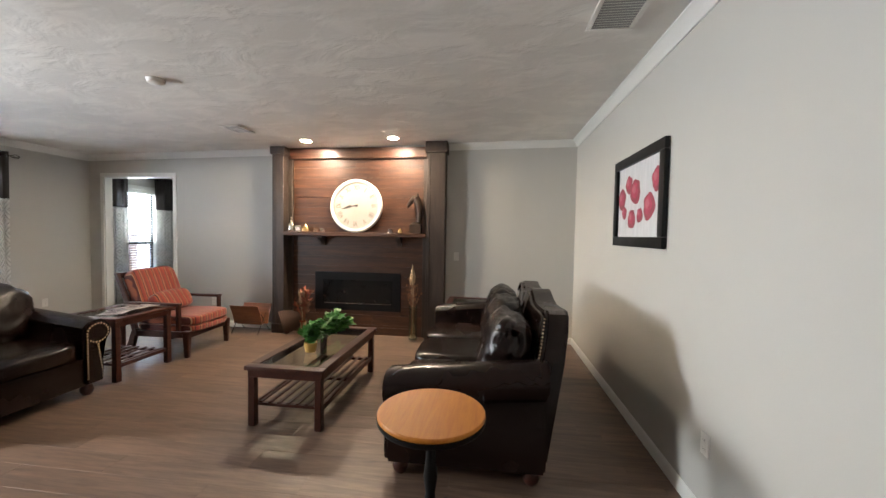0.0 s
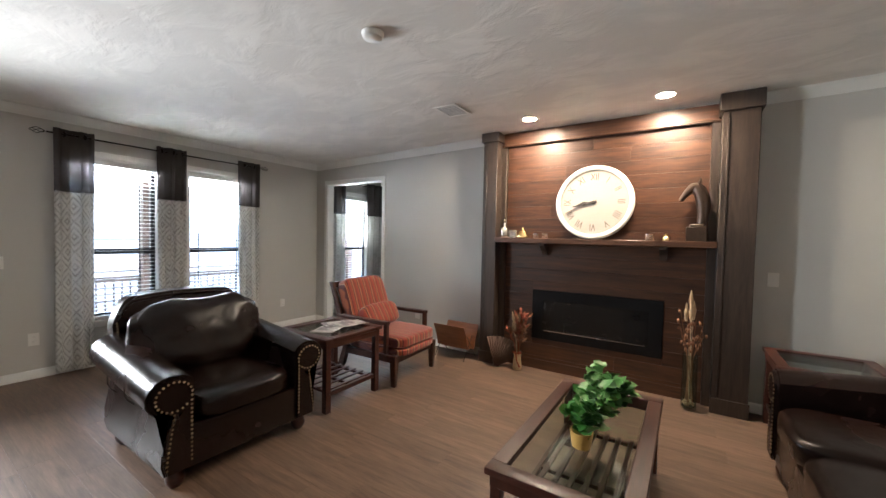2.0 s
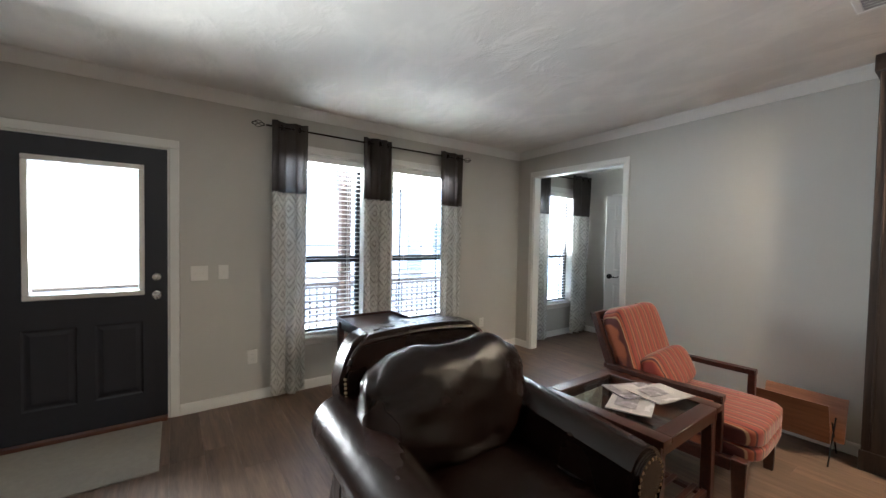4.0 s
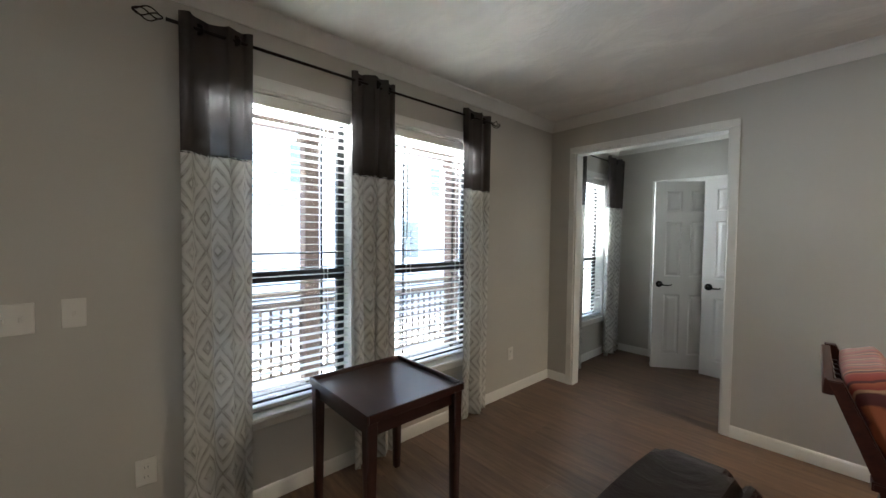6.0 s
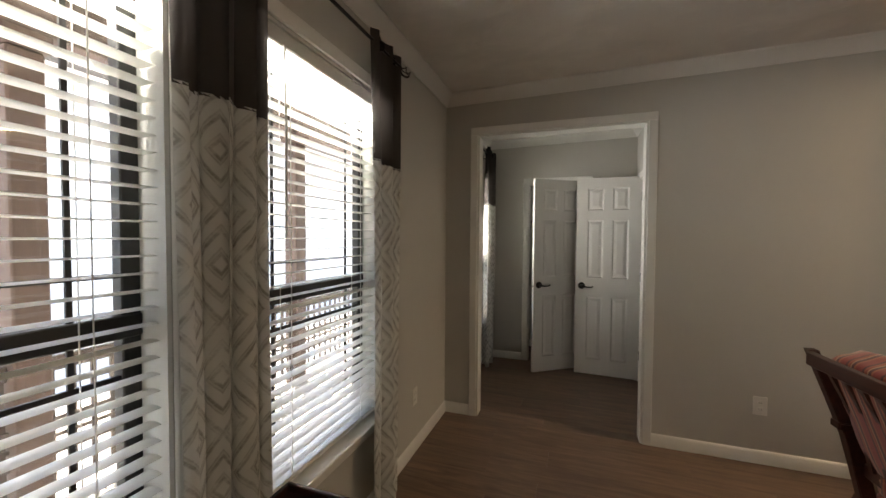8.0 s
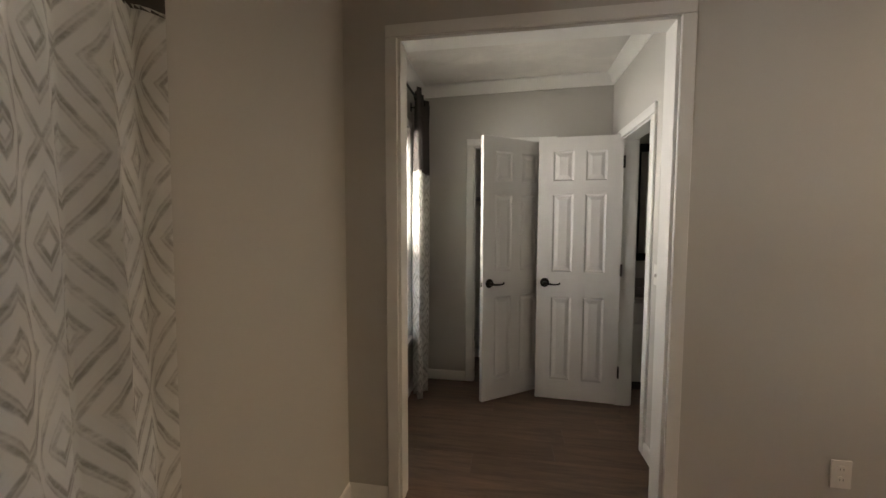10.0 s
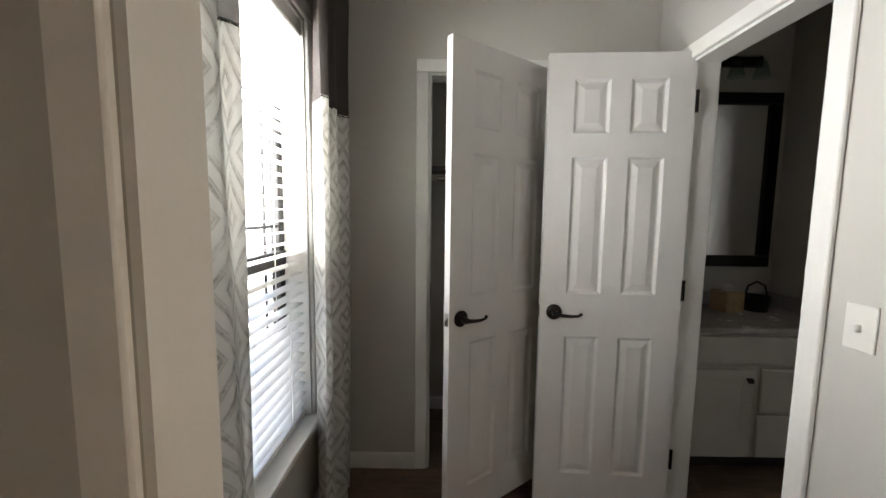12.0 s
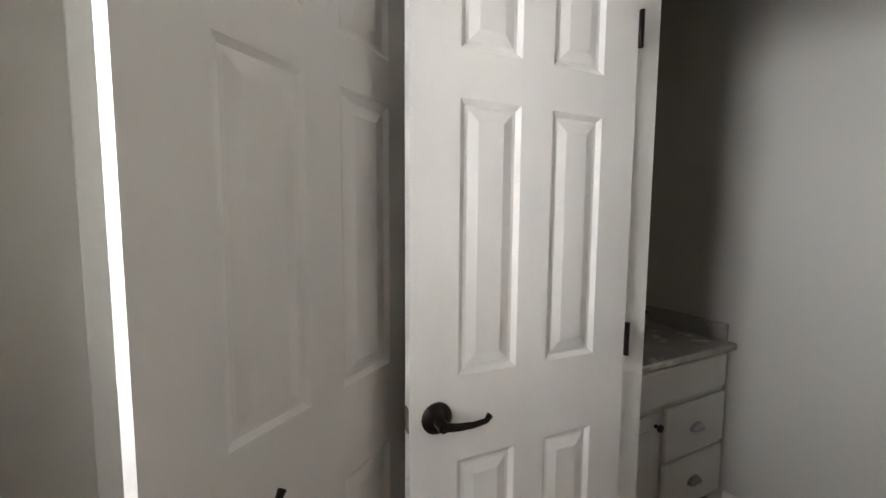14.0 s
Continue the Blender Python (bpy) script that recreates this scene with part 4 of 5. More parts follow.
# ---- hearth arrangements ----
dv = thing("dried_bouquet", "rust and straw dried stems in a small tan vase", "dried flowers", (3.635, -0.20, 0))
bm = bmesh.new()
lathe(bm, [(0, 0), (0.045, 0), (0.05, 0.02), (0.042, 0.09), (0.036, 0.15), (0.044, 0.17), (0.038, 0.17), (0.03, 0.15), (0, 0.14)], 20)
part("vase", bm, M_STRAW, dv)
rb = random.Random(21)
for k, (mt, nm) in enumerate(((M_RUST, "rust_foliage"), (M_DRY, "brown_foliage"), (M_STRAW, "straw_heads"))):
    bm = bmesh.new()
    for i in range(12 if k < 2 else 5):
        a, l = rb.uniform(0, 6.28), rb.uniform(0.30, 0.52)
        s = rb.uniform(0.03, 0.15)
        tip = Vector((math.cos(a) * s, -abs(math.sin(a)) * s * 0.6, 0.14 + l))
        mid = Vector((tip.x * 0.35, tip.y * 0.35, 0.14 + l * 0.5))
        tube(bm, [(0, 0, 0.1), mid, tip], [0.003, 0.0025, 0.002], 5)
        d = (tip - mid).normalized()
        if k == 2:
            tube(bm, [tip - d * 0.15, tip - d * 0.07, tip], [0.006, 0.015, 0.003], 7)
        else:
            for j in range(7):
                p = mid.lerp(tip, j / 6)
                o = Vector((rb.uniform(-1, 1), rb.uniform(-1, 1), rb.uniform(0.2, 1))).normalized()
                w = o.cross(d).normalized() * 0.012
                q = [bm.verts.new(p), bm.verts.new(p + o * 0.04 + w), bm.verts.new(p + o * 0.09), bm.verts.new(p + o * 0.04 - w)]
                bm.faces.new(q)
    part(nm, bm, mt, dv, kind="stuff")
bm = bmesh.new()
tube(bm, [(-0.04, -0.03, 0.19), (0, -0.05, 0.18), (0.045, -0.02, 0.19), (0.01, 0.04, 0.185), (-0.04, -0.03, 0.19)], 0.010, 6)
tube(bm, [(0, -0.05, 0.18), (0.02, -0.07, 0.12), (0.06, -0.08, 0.05)], 0.008, 6)
part("ribbon", bm, M_RUST, dv)
fan = thing("palm_fan", "folded brown woven palm fan leaning at the hearth", "fan", (3.42, -0.30, 0), 24)
bm = bmesh.new()
n = 14
for i in range(n):
    a0, a1 = math.radians(28 + 80 * i / n), math.radians(28 + 80 * (i + 1) / n)
    am = (a0 + a1) / 2
    r0, r1 = 0.02, 0.34
    pts = [(r0 * math.cos(a0), 0, r0 * math.sin(a0)), (r1 * math.cos(a0), 0, r1 * math.sin(a0)), (r1 * 1.02 * math.cos(am), 0.016, r1 * 1.02 * math.sin(am)), (r0 * math.cos(am), 0.004, r0 * math.sin(am))]
    bm.faces.new([bm.verts.new(p) for p in pts])
    pts = [(r0 * math.cos(am), 0.004, r0 * math.sin(am)), (r1 * 1.02 * math.cos(am), 0.016, r1 * 1.02 * math.sin(am)), (r1 * math.cos(a1), 0, r1 * math.sin(a1)), (r0 * math.cos(a1), 0, r0 * math.sin(a1))]
    bm.faces.new([bm.verts.new(p) for p in pts])
bmesh.ops.transform(bm, matrix=pose(0, 0, 0, -18, 0, 0), verts=bm.verts[:])
o = part("blade", bm, M_FAN, fan)
sm = o.modifiers.new("thickness", 'SOLIDIFY')
sm.thickness = 0.004
gv = thing("glass_vase", "tall clear cylinder vase of dried pods and grasses by the hearth", "vase", (5.20, -0.235, 0))
bm = bmesh.new()
lathe(bm, [(0, 0), (0.056, 0), (0.058, 0.01), (0.058, 0.47), (0.0545, 0.47), (0.0545, 0.02), (0, 0.02)], 28)
part("glass", bm, M_TABLEGLASS, gv)
bm = bmesh.new()
rb = random.Random(31)
for i in range(60):
    a, r = rb.uniform(0, 6.28), rb.uniform(0, 0.042)
    bmesh.ops.create_icosphere(bm, subdivisions=1, radius=rb.uniform(0.008, 0.013), matrix=Matrix.Translation((r * math.cos(a), r * math.sin(a), 0.032 + rb.uniform(0, 0.04))))
part("pebbles", bm, M_STRAW, gv)
for k, (mt, nm) in enumerate(((M_DRY, "stems"), (M_STRAW, "grass_plumes"))):
    bm = bmesh.new()
    for i in range(11 if k == 0 else 4):
        a, l = rb.uniform(0, 6.28), rb.uniform(0.62, 0.86) if k == 0 else rb.uniform(0.85, 1.02)
        s = rb.uniform(0.02, 0.13) if k == 0 else rb.uniform(0.01, 0.05)
        tip = Vector((math.cos(a) * s, min(0.09, math.sin(a) * s), l))
        tube(bm, [(math.cos(a + 2) * 0.03, math.sin(a + 2) * 0.03, 0.06), (tip.x * 0.25, tip.y * 0.25, 0.45), tip], [0.003, 0.003, 0.002], 5)
        if k == 1:
            tube(bm, [tip - Vector((0, 0, 0.16)), tip - Vector((0, 0, 0.08)), tip], [0.008, 0.018, 0.003], 8)
        else:
            for j in range(4):
                p = Vector((tip.x * 0.25, tip.y * 0.25, 0.45)).lerp(tip, 0.35 + 0.2 * j)
                bmesh.ops.create_icosphere(bm, subdivisions=1, radius=rb.uniform(0.007, 0.014), matrix=Matrix.Translation(p + Vector((rb.uniform(-0.03, 0.03), rb.uniform(-0.03, 0.03), 0))) @ Matrix.Diagonal((1, 1, 1.7, 1)))
    part(nm, bm, mt, gv, kind="stuff")


# ---- leather seating ----
def leather_seat(name, label, cat, W, n, at, turn):
    """Rolled-arm leather seat facing local +x; W over the arms, n seats."""
    s = thing(name, label, cat, at, turn)
    aw = 0.20                      # arm width
    iw = W - 2 * aw
    part("base", boxed(-0.44, -W / 2 + 0.10, 0.085, 0.40, W / 2 - 0.10, 0.33, bev=0.02, seg=2), M_LEATHER, s)
    part("front_rail", boxed(0.385, -iw / 2 - 0.02, 0.095, 0.432, iw / 2 + 0.02, 0.335, bev=0.015, seg=2), M_LEATHER, s)
    cw = iw / n
    for i in range(n):
        cy = -iw / 2 + cw * (i + 0.5)
        bm = bmesh.new()
        puff(bm, 0.11, cy, 0.405, 0.70, cw * 0.985, 0.175, 5.0, 11, 0.03, seed=i * 3.1)
        part("seat_cushion", bm, M_LEATHER, s)
        bm = bmesh.new()
        mm = pose(-0.235, cy, 0.685, 0, -17, 0)
        pw_, ph_ = cw * (1.34 if n == 1 else 1.05), 0.50
        puff(bm, 0, 0, 0, 0.29, pw_, ph_, 3.2, 17, 0.13 if n > 1 else 0.085, seed=20 + i * 5.3)
        for v in bm.verts:
            if n == 1 and v.co.z > 0:      # two soft humps along the top
                v.co.z += 0.024 * (v.co.z / ph_) * (1 - math.cos(4 * math.pi * v.co.y / pw_))
        bmesh.ops.transform(bm, matrix=mm, verts=bm.verts[:])
        part("back_pillow", bm, M_LEATHER, s)
    # crested back
    hw = W / 2 - 0.09
    pts = []
    for i in range(25):
        y = -hw + 2 * hw * i / 24
        u = abs(y) / hw
        z = 0.985 - 0.035 * u * u - 0.16 * max(0, (u - 0.72) / 0.28) ** 2.2
        if n > 1:
            z = 0.965 + 0.03 * math.cos(u * 2.2 * math.pi) * (1 - u) - 0.26 * max(0, (u - 0.80) / 0.20) ** 2.0
        pts.append((y, z))
    bm = bmesh.new()
    prism(bm, [(-hw, 0.12), *pts, (hw, 0.12)], 'x', -0.085, 0.055, 0.022)
    for v in bm.verts:
        v.co.x += -0.40 - max(0, v.co.z - 0.3) * 0.20
    part("back_frame", bm, M_LEATHER, s)
    bm = bmesh.new()
    tube(bm, [(-0.345 - (z - 0.3) * 0.2 + 0.018, y, z - 0.028) for y, z in pts[1:-1]], 0.012, 8)
    part("crest_welt", bm, M_LEATHER, s)
    for sd in (-1, 1):
        yo = sd * (W / 2 - 0.115)
        bm = bmesh.new()
        for k in range(24 if n > 1 else 0):
            zz = 0.52 + 0.42 * k / 23
            bmesh.ops.create_icosphere(bm, subdivisions=1, radius=0.006, matrix=Matrix.Translation((-0.338 - (zz - 0.3) * 0.2, sd * (hw - 0.016 - 0.115 * max(0, (zz - 0.70) / 0.24) ** 1.7), zz)))
        if n == 1:
            for k in range(12):
                zz = 0.60 + 0.20 * k / 11
                bmesh.ops.create_icosphere(bm, subdivisions=1, radius=0.0075, matrix=Matrix.Translation((-0.340 - (zz - 0.3) * 0.2, sd * (hw - 0.018), zz)))
        part("nailhead_trim", bm, M_BRASS, s, "aged brass nailheads", kind="stuff")
        # scroll outline in (outward, z)
        out = [(-0.085, 0.10), (-0.085, 0.50)]
        for k in range(15):
            a = math.radians(150 - k * 20)
            out.append((0.018 + 0.127 * math.cos(a), 0.532 + 0.114 * math.sin(a)))
        out += [(0.035, 0.425), (0.045, 0.36), (0.07, 0.24), (0.075, 0.16), (0.062, 0.10)]
        bm = bmesh.new()
        prism(bm, [(yo + sd * p, z) for p, z in out], 'x', -0.47, 0.44, 0.012)
        for v in bm.verts:
            if v.co.x < -0.2:
                v.co.z += 0.10 * ((-0.2 - v.co.x) / 0.27) ** 2 * (1 if v.co.z > 0.4 else 0)
            v.co.y += sd * 0.006 * noise.noise(Vector((v.co.x * 5, sd, v.co.z * 4)))
        arm = part("arm", bm, M_LEATHER, s)
        for xs in (-0.12, 0.15):
            bm = bmesh.new()
            tube(bm, [(xs, yo + sd * (0.018 + 0.128 * math.cos(math.radians(a))), 0.532 + 0.1145 * math.sin(math.radians(a))) for a in range(150, -60, -20)], 0.0035, 6)
            part("seam", bm, M_LEATHER, arm)
        # front scroll panel with nailheads
        inner = [(0.018 + (p - 0.018) * 0.86 - 0.0, 0.532 + (z - 0.532) * 0.86 if z > 0.44 else z) for p, z in out]
        bm = bmesh.new()
        prism(bm, [(yo + sd * p, max(z, 0.11)) for p, z in inner], 'x', 0.435, 0.452, 0.006)
        part("scroll_panel", bm, M_LEATHER, arm)
        path = []
        for k in range(20):
            a = math.radians(190 - k * 17)
            path.append((0.018 + 0.088 * math.cos(a), 0.532 + 0.08 * math.sin(a)))
        z = 0.49
        while z > 0.13:
            path.append((-0.066, z))
            z -= 0.024
        z = 0.43
        while z > 0.13:
            k = (0.43 - z) / 0.3
            path.append((0.018 + 0.036 * min(1, k * 1.2), z))
            z -= 0.024
        bm = bmesh.new()
        for p, z in path:
            bmesh.ops.create_icosphere(bm, subdivisions=1, radius=0.0075, matrix=Matrix.Translation((0.452, yo + sd * p, z)) @ Matrix.Diagonal((0.6, 1, 1, 1)))
        part("nailhead_trim", bm, M_BRASS, arm, "aged brass nailheads", kind="stuff")
    for x in (-0.40, 0.37):
        for sd in (-1, 1):
            bm = bmesh.new()
            lathe(bm, [(0, 0), (0.030, 0), (0.044, 0.02), (0.050, 0.045), (0.042, 0.07), (0.036, 0.088), (0, 0.09)], 18, at=(x, sd * (W / 2 - 0.13), 0))
            part("foot", bm, M_CHERRY, s)
    return s


leather_seat("armchair", "dark brown leather armchair with rolled nailhead arms", "armchair", 1.05, 1, (2.415, -2.735, 0), 0)
leather_seat("sofa", "dark brown leather sofa with puffy pillows and rolled arms", "sofa", 2.20, 3, (6.07, -1.97, 0), 180)


# ---- slatted tables ----
def slat_table(name, label, w, d, h, at, group="", slats=7, turn=0):
    """Glass-inset top on four square legs with a slatted lower shelf. w along x, d along y."""
    t = thing(name, label, "table", at, turn, group)
    fw = 0.075
    for nm, a in {"top_rail": (-w / 2, -d / 2, w / 2, -d / 2 + fw), "top_rail.": (-w / 2, d / 2 - fw, w / 2, d / 2)}.items():
        part("top_rail", boxed(a[0], a[1], h - 0.03, a[2], a[3], h, bev=0.005, seg=2), M_CHERRY, t)
    for x0, x1 in ((-w / 2, -w / 2 + fw), (w / 2 - fw, w / 2)):
        part("top_rail", boxed(x0, -d / 2 + fw, h - 0.03, x1, d / 2 - fw, h, bev=0.004), M_CHERRY, t)
    g = part("glass_inset", boxed(-w / 2 + fw, -d / 2 + fw, h - 0.014, w / 2 - fw, d / 2 - fw, h - 0.006), M_TABLEGLASS, t, "clear glass inset")
    ins = 0.018
    for y in (-d / 2 + ins, d / 2 - ins - 0.02):
        part("apron", boxed(-w / 2 + ins, y, h - 0.085, w / 2 - ins, y + 0.02, h - 0.0305, bev=0.003), M_CHERRY, t)
    for x in (-w / 2 + ins, w / 2 - ins - 0.02):
        part("apron", boxed(x, -d / 2 + ins + 0.02, h - 0.085, x + 0.02, d / 2 - ins - 0.02, h - 0.0305, bev=0.003), M_CHERRY, t)
    for sx in (-1, 1):
        for sy in (-1, 1):
            bm = bmesh.new()
            vs = box(bm, -0.024, -0.024, 0, 0.024, 0.024, h - 0.0305, 0.004)
            for v in bm.verts:
                if v.co.z < 0.12:
                    k = 1 + 0.12 * (0.12 - v.co.z) / 0.12
                    v.co.x *= k
                    v.co.y *= k
            bmesh.ops.translate(bm, vec=(sx * (w / 2 - 0.044), sy * (d / 2 - 0.044), 0), verts=bm.verts[:])
            part("leg", bm, M_CHERRY, t)
    zs = 0.135
    for y in (-d / 2 + 0.07, d / 2 - 0.07 - 0.035, -0.0175):
        part("shelf_rail", boxed(-w / 2 + 0.03, y, zs, w / 2 - 0.03, y + 0.035, zs + 0.022, bev=0.003), M_CHERRY, t)
    for x in (-w / 2 + 0.03, w / 2 - 0.055):
        part("shelf_side", boxed(x, -d / 2 + 0.07, zs - 0.006, x + 0.025, d / 2 - 0.07, zs + 0.03, bev=0.003), M_CHERRY, t)
    for i in range(slats):
        x = -w / 2 + 0.085 + (w - 0.17) * i / (slats - 1)
        part("slat", boxed(x - 0.014, -d / 2 + 0.07, zs + 0.0225, x + 0.014, d / 2 - 0.07, zs + 0.034, bev=0.002), M_CHERRY, t)
    return t


slat_table("coffee_table", "cherry-wood coffee table with a glass top and slatted shelf", 0.60, 1.26, 0.45, (4.755, -2.0, 0))
slat_table("end_table", "cherry-wood end table with a glass top holding magazines", 0.64, 0.64, 0.60, (2.505, -1.80, 0), "end tables", 6)
slat_table("end_table", "cherry-wood end table between the sofa and fireplace", 0.62, 0.62, 0.60, (5.99, -0.43, 0), "end tables", 6)

rt = thing("pedestal_table", "small round honey-oak table on a black pedestal", "table", (5.955, -3.41, 0))
bm = bmesh.new()
lathe(bm, [(0, 0.588), (0.245, 0.588), (0.25, 0.594), (0.25, 0.606), (0.246, 0.611), (0, 0.611)], 56)
part("tabletop", bm, M_OAK, rt)
bm = bmesh.new()
lathe(bm, [(0.2, 0.560), (0.243, 0.562), (0.252, 0.575), (0.252, 0.5875), (0.2, 0.5875)], 56)
part("rim", bm, M_BLACK, rt, "black under-rim")
bm = bmesh.new()
lathe(bm, [(0, 0.10), (0.05, 0.10), (0.055, 0.13), (0.03, 0.17), (0.022, 0.22), (0.034, 0.30), (0.024, 0.38), (0.022, 0.50), (0.05, 0.54), (0.12, 0.555), (0.12, 0.563), (0, 0.563)], 24)
part("pedestal", bm, M_BLACK, rt)
for k in range(3):
    a = math.radians(50 + 120 * k)
    bm = bmesh.new()
    tube(bm, [(0.03 * math.cos(a), 0.03 * math.sin(a), 0.13), (0.10 * math.cos(a), 0.10 * math.sin(a), 0.12), (0.17 * math.cos(a), 0.17 * math.sin(a), 0.06), (0.23 * math.cos(a), 0.23 * math.sin(a), 0.022)],
         [0.024, 0.024, 0.021, 0.022], 10)
    part("leg", bm, M_BLACK, rt)

st = thing("tray_table", "dark mahogany side table with a raised tray rim under the windows", "table", (0.465, -2.265, 0))
w2, d2, hh = 0.29, 0.285, 0.685
part("tabletop", boxed(-w2 + 0.012, -d2 + 0.012, hh - 0.035, w2 - 0.012, d2 - 0.012, hh - 0.022), M_MAHOG, st)
for nm, (x0, y0, x1, y1) in {"a": (-w2, -d2, w2, -d2 + 0.014), "b": (-w2, d2 - 0.014, w2, d2), "c": (-w2, -d2 + 0.014, -w2 + 0.014, d2 - 0.014), "d": (w2 - 0.014, -d2 + 0.014, w2, d2 - 0.014)}.items():
    bm = boxed(x0, y0, hh - 0.04, x1, y1, hh, bev=0.003)
    part("tray_rim", bm, M_MAHOG, st)
for y in (-d2 + 0.03, d2 - 0.05):
    part("apron", boxed(-w2 + 0.04, y, hh - 0.11, w2 - 0.04, y + 0.02, hh - 0.0405), M_MAHOG, st)
for x in (-w2 + 0.03, w2 - 0.05):
    part("apron", boxed(x, -d2 + 0.05, hh - 0.11, x + 0.02, d2 - 0.05, hh - 0.0405), M_MAHOG, st)
for sx in (-1, 1):
    for sy in (-1, 1):
        bm = bmesh.new()
        box(bm, -0.026, -0.026, 0, 0.026, 0.026, hh - 0.0405, 0.004)
        for v in bm.verts:
            k = 0.68 + 0.32 * min(1, v.co.z / 0.55)
            v.co.x, v.co.y = v.co.x * k, v.co.y * k
        bmesh.ops.translate(bm, vec=(sx * (w2 - 0.034), sy * (d2 - 0.034), 0), verts=bm.verts[:])
        part("leg", bm, M_MAHOG, st)

# ---- magazines and ivy ----
rb = random.Random(3)
for i, (x, y, a, mt) in enumerate(((2.56, -1.87, 20, M_PAPER), (2.50, -1.72, -25, M_PAPER2), (2.60, -1.66, -12, M_PAPER))):
    mg = thing("magazine", "glossy magazine lying on the end table glass", "magazine", (x, y, 0.600 + 0.0015 + i * 0.007), a, "magazines")
    bm = bmesh.new()
    box(bm, -0.10, -0.135, 0, 0.10, 0.135, 0.006)
    bmesh.ops.subdivide_edges(bm, edges=bm.edges[:], cuts=4, use_grid_fill=True)
    for v in bm.verts:
        v.co.z += 0.006 * max(0, v.co.x / 0.1) ** 2 + 0.002 * math.sin(v.co.y * 30)
        v.co.z = max(v.co.z, 0)
    part("page_block", bm, mt, mg)
    part("cover_print", boxed(-0.07, -0.09, 0.0105, 0.03, 0.04, 0.0112), M_PAPER2 if mt is M_PAPER else M_PAPER, mg)

iv = thing("ivy_plant", "trailing green ivy in an ochre pot along the coffee table", "plant", (4.74, -2.0, 0.4505))
bm = bmesh.new()
lathe(bm, [(0, 0), (0.042, 0), (0.05, 0.05), (0.053, 0.075), (0.046, 0.075), (0.04, 0.06), (0, 0.06)], 22, at=(0.02, -0.22, 0))
part("pot", bm, M_POT, iv, "ochre ceramic pot")
rb = random.Random(77)
stems, leaves = bmesh.new(), bmesh.new()
for i in range(38):
    a = rb.uniform(-math.pi, math.pi)
    ln = rb.uniform(0.07, 0.14) if i < 14 else rb.uniform(0.10, 0.20)
    base = Vector((0.02, -0.22, 0.06)) if i < 14 else Vector((0.03 + rb.uniform(-0.03, 0.06), rb.uniform(-0.17, 0.34), 0.05))
    d = Vector((math.cos(a) * 0.6, math.sin(a) * 0.75 + (0.35 if i >= 14 else 0.0), 0))
    pts = []
    for k in range(6):
        f = k / 5
        pts.append(base + d * ln * f + Vector((0, 0, rb.uniform(0.07, 0.16) * math.sin(f * 2.3) - 0.01 * f)))
    for p in pts:
        p.z = max(p.z, 0.02)
    tube(stems, pts, 0.0022, 5)
    for k in range(1, 6):
        for _ in range(3):
            c = pts[k] + Vector((rb.uniform(-0.028, 0.028), rb.uniform(-0.028, 0.028), rb.uniform(-0.005, 0.03)))
            c.z = max(c.z, 0.03)
            r = rb.uniform(0.026, 0.044)
            m4 = Matrix.Translation(c) @ Euler((rb.uniform(-0.8, 0.8), rb.uniform(-0.8, 0.8), rb.uniform(0, 6.28))).to_matrix().to_4x4()
            out = [(0, -r * 0.7, 0), (r * 0.75, -r * 0.55, 0.004), (r * 0.55, 0, 0), (r * 0.6, r * 0.45, 0.003), (0, r * 1.15, -0.006), (-r * 0.6, r * 0.45, 0.003), (-r * 0.55, 0, 0), (-r * 0.75, -r * 0.55, 0.004)]
            mid = leaves.verts.new(m4 @ Vector((0, 0, -0.006)))
            vs = [leaves.verts.new(m4 @ Vector(p)) for p in out]
            for j in range(8):
                leaves.faces.new((mid, vs[j], vs[(j + 1) % 8]))
part("stems", stems, M_LEAF, iv)
part("leaves", leaves, M_LEAF, iv, sharp=60, kind="stuff")


# ---- striped chair ----
rc = thing("accent_chair", "dark wood open-arm chair with orange-red striped cushions", "chair", (2.52, -1.045, 0), 3)
for sy in (-1, 1):
    y = sy * 0.335
    bm = bmesh.new()
    box(bm, 0.30, y - 0.03, 0, 0.37, y + 0.03, 0.30, 0.004)
    for v in bm.verts:
        if v.co.z < 0.2:
            k = (0.2 - v.co.z) / 0.2
            v.co.x = 0.335 + (v.co.x - 0.335) * (1 - 0.35 * k)
            v.co.y = y + (v.co.y - y) * (1 - 0.35 * k)
    part("leg", bm, M_CHERRY, rc)
    bm = bmesh.new()
    prism(bm, [(-0.30, 0.26), (-0.245, 0.26), (-0.31, 0.55), (-0.475, 0.93), (-0.515, 0.93), (-0.37, 0.55)], 'y', y - 0.022, y + 0.022, 0.004)
    part("back_post", bm, M_CHERRY, rc)
    bm = bmesh.new()
    prism(bm, [(-0.30, 0.31), (-0.24, 0.31), (-0.30, 0.10), (-0.385, 0.0), (-0.43, 0.0), (-0.36, 0.12)], 'y', y - 0.024, y + 0.024, 0.004)
    part("leg", bm, M_CHERRY, rc)
    part("arm_post", boxed(0.215, y - 0.020, 0.30, 0.255, y + 0.020, 0.575, bev=0.004), M_CHERRY, rc)
    bm = bmesh.new()
    prism(bm, [(-0.40, 0.615), (-0.40, 0.585), (0.0, 0.575), (0.20, 0.575), (0.257, 0.575), (0.257, 0.607), (0.15, 0.607), (0.0, 0.605)], 'y', y - 0.030, y + 0.030, 0.005)
    part("armrest", bm, M_CHERRY, rc)
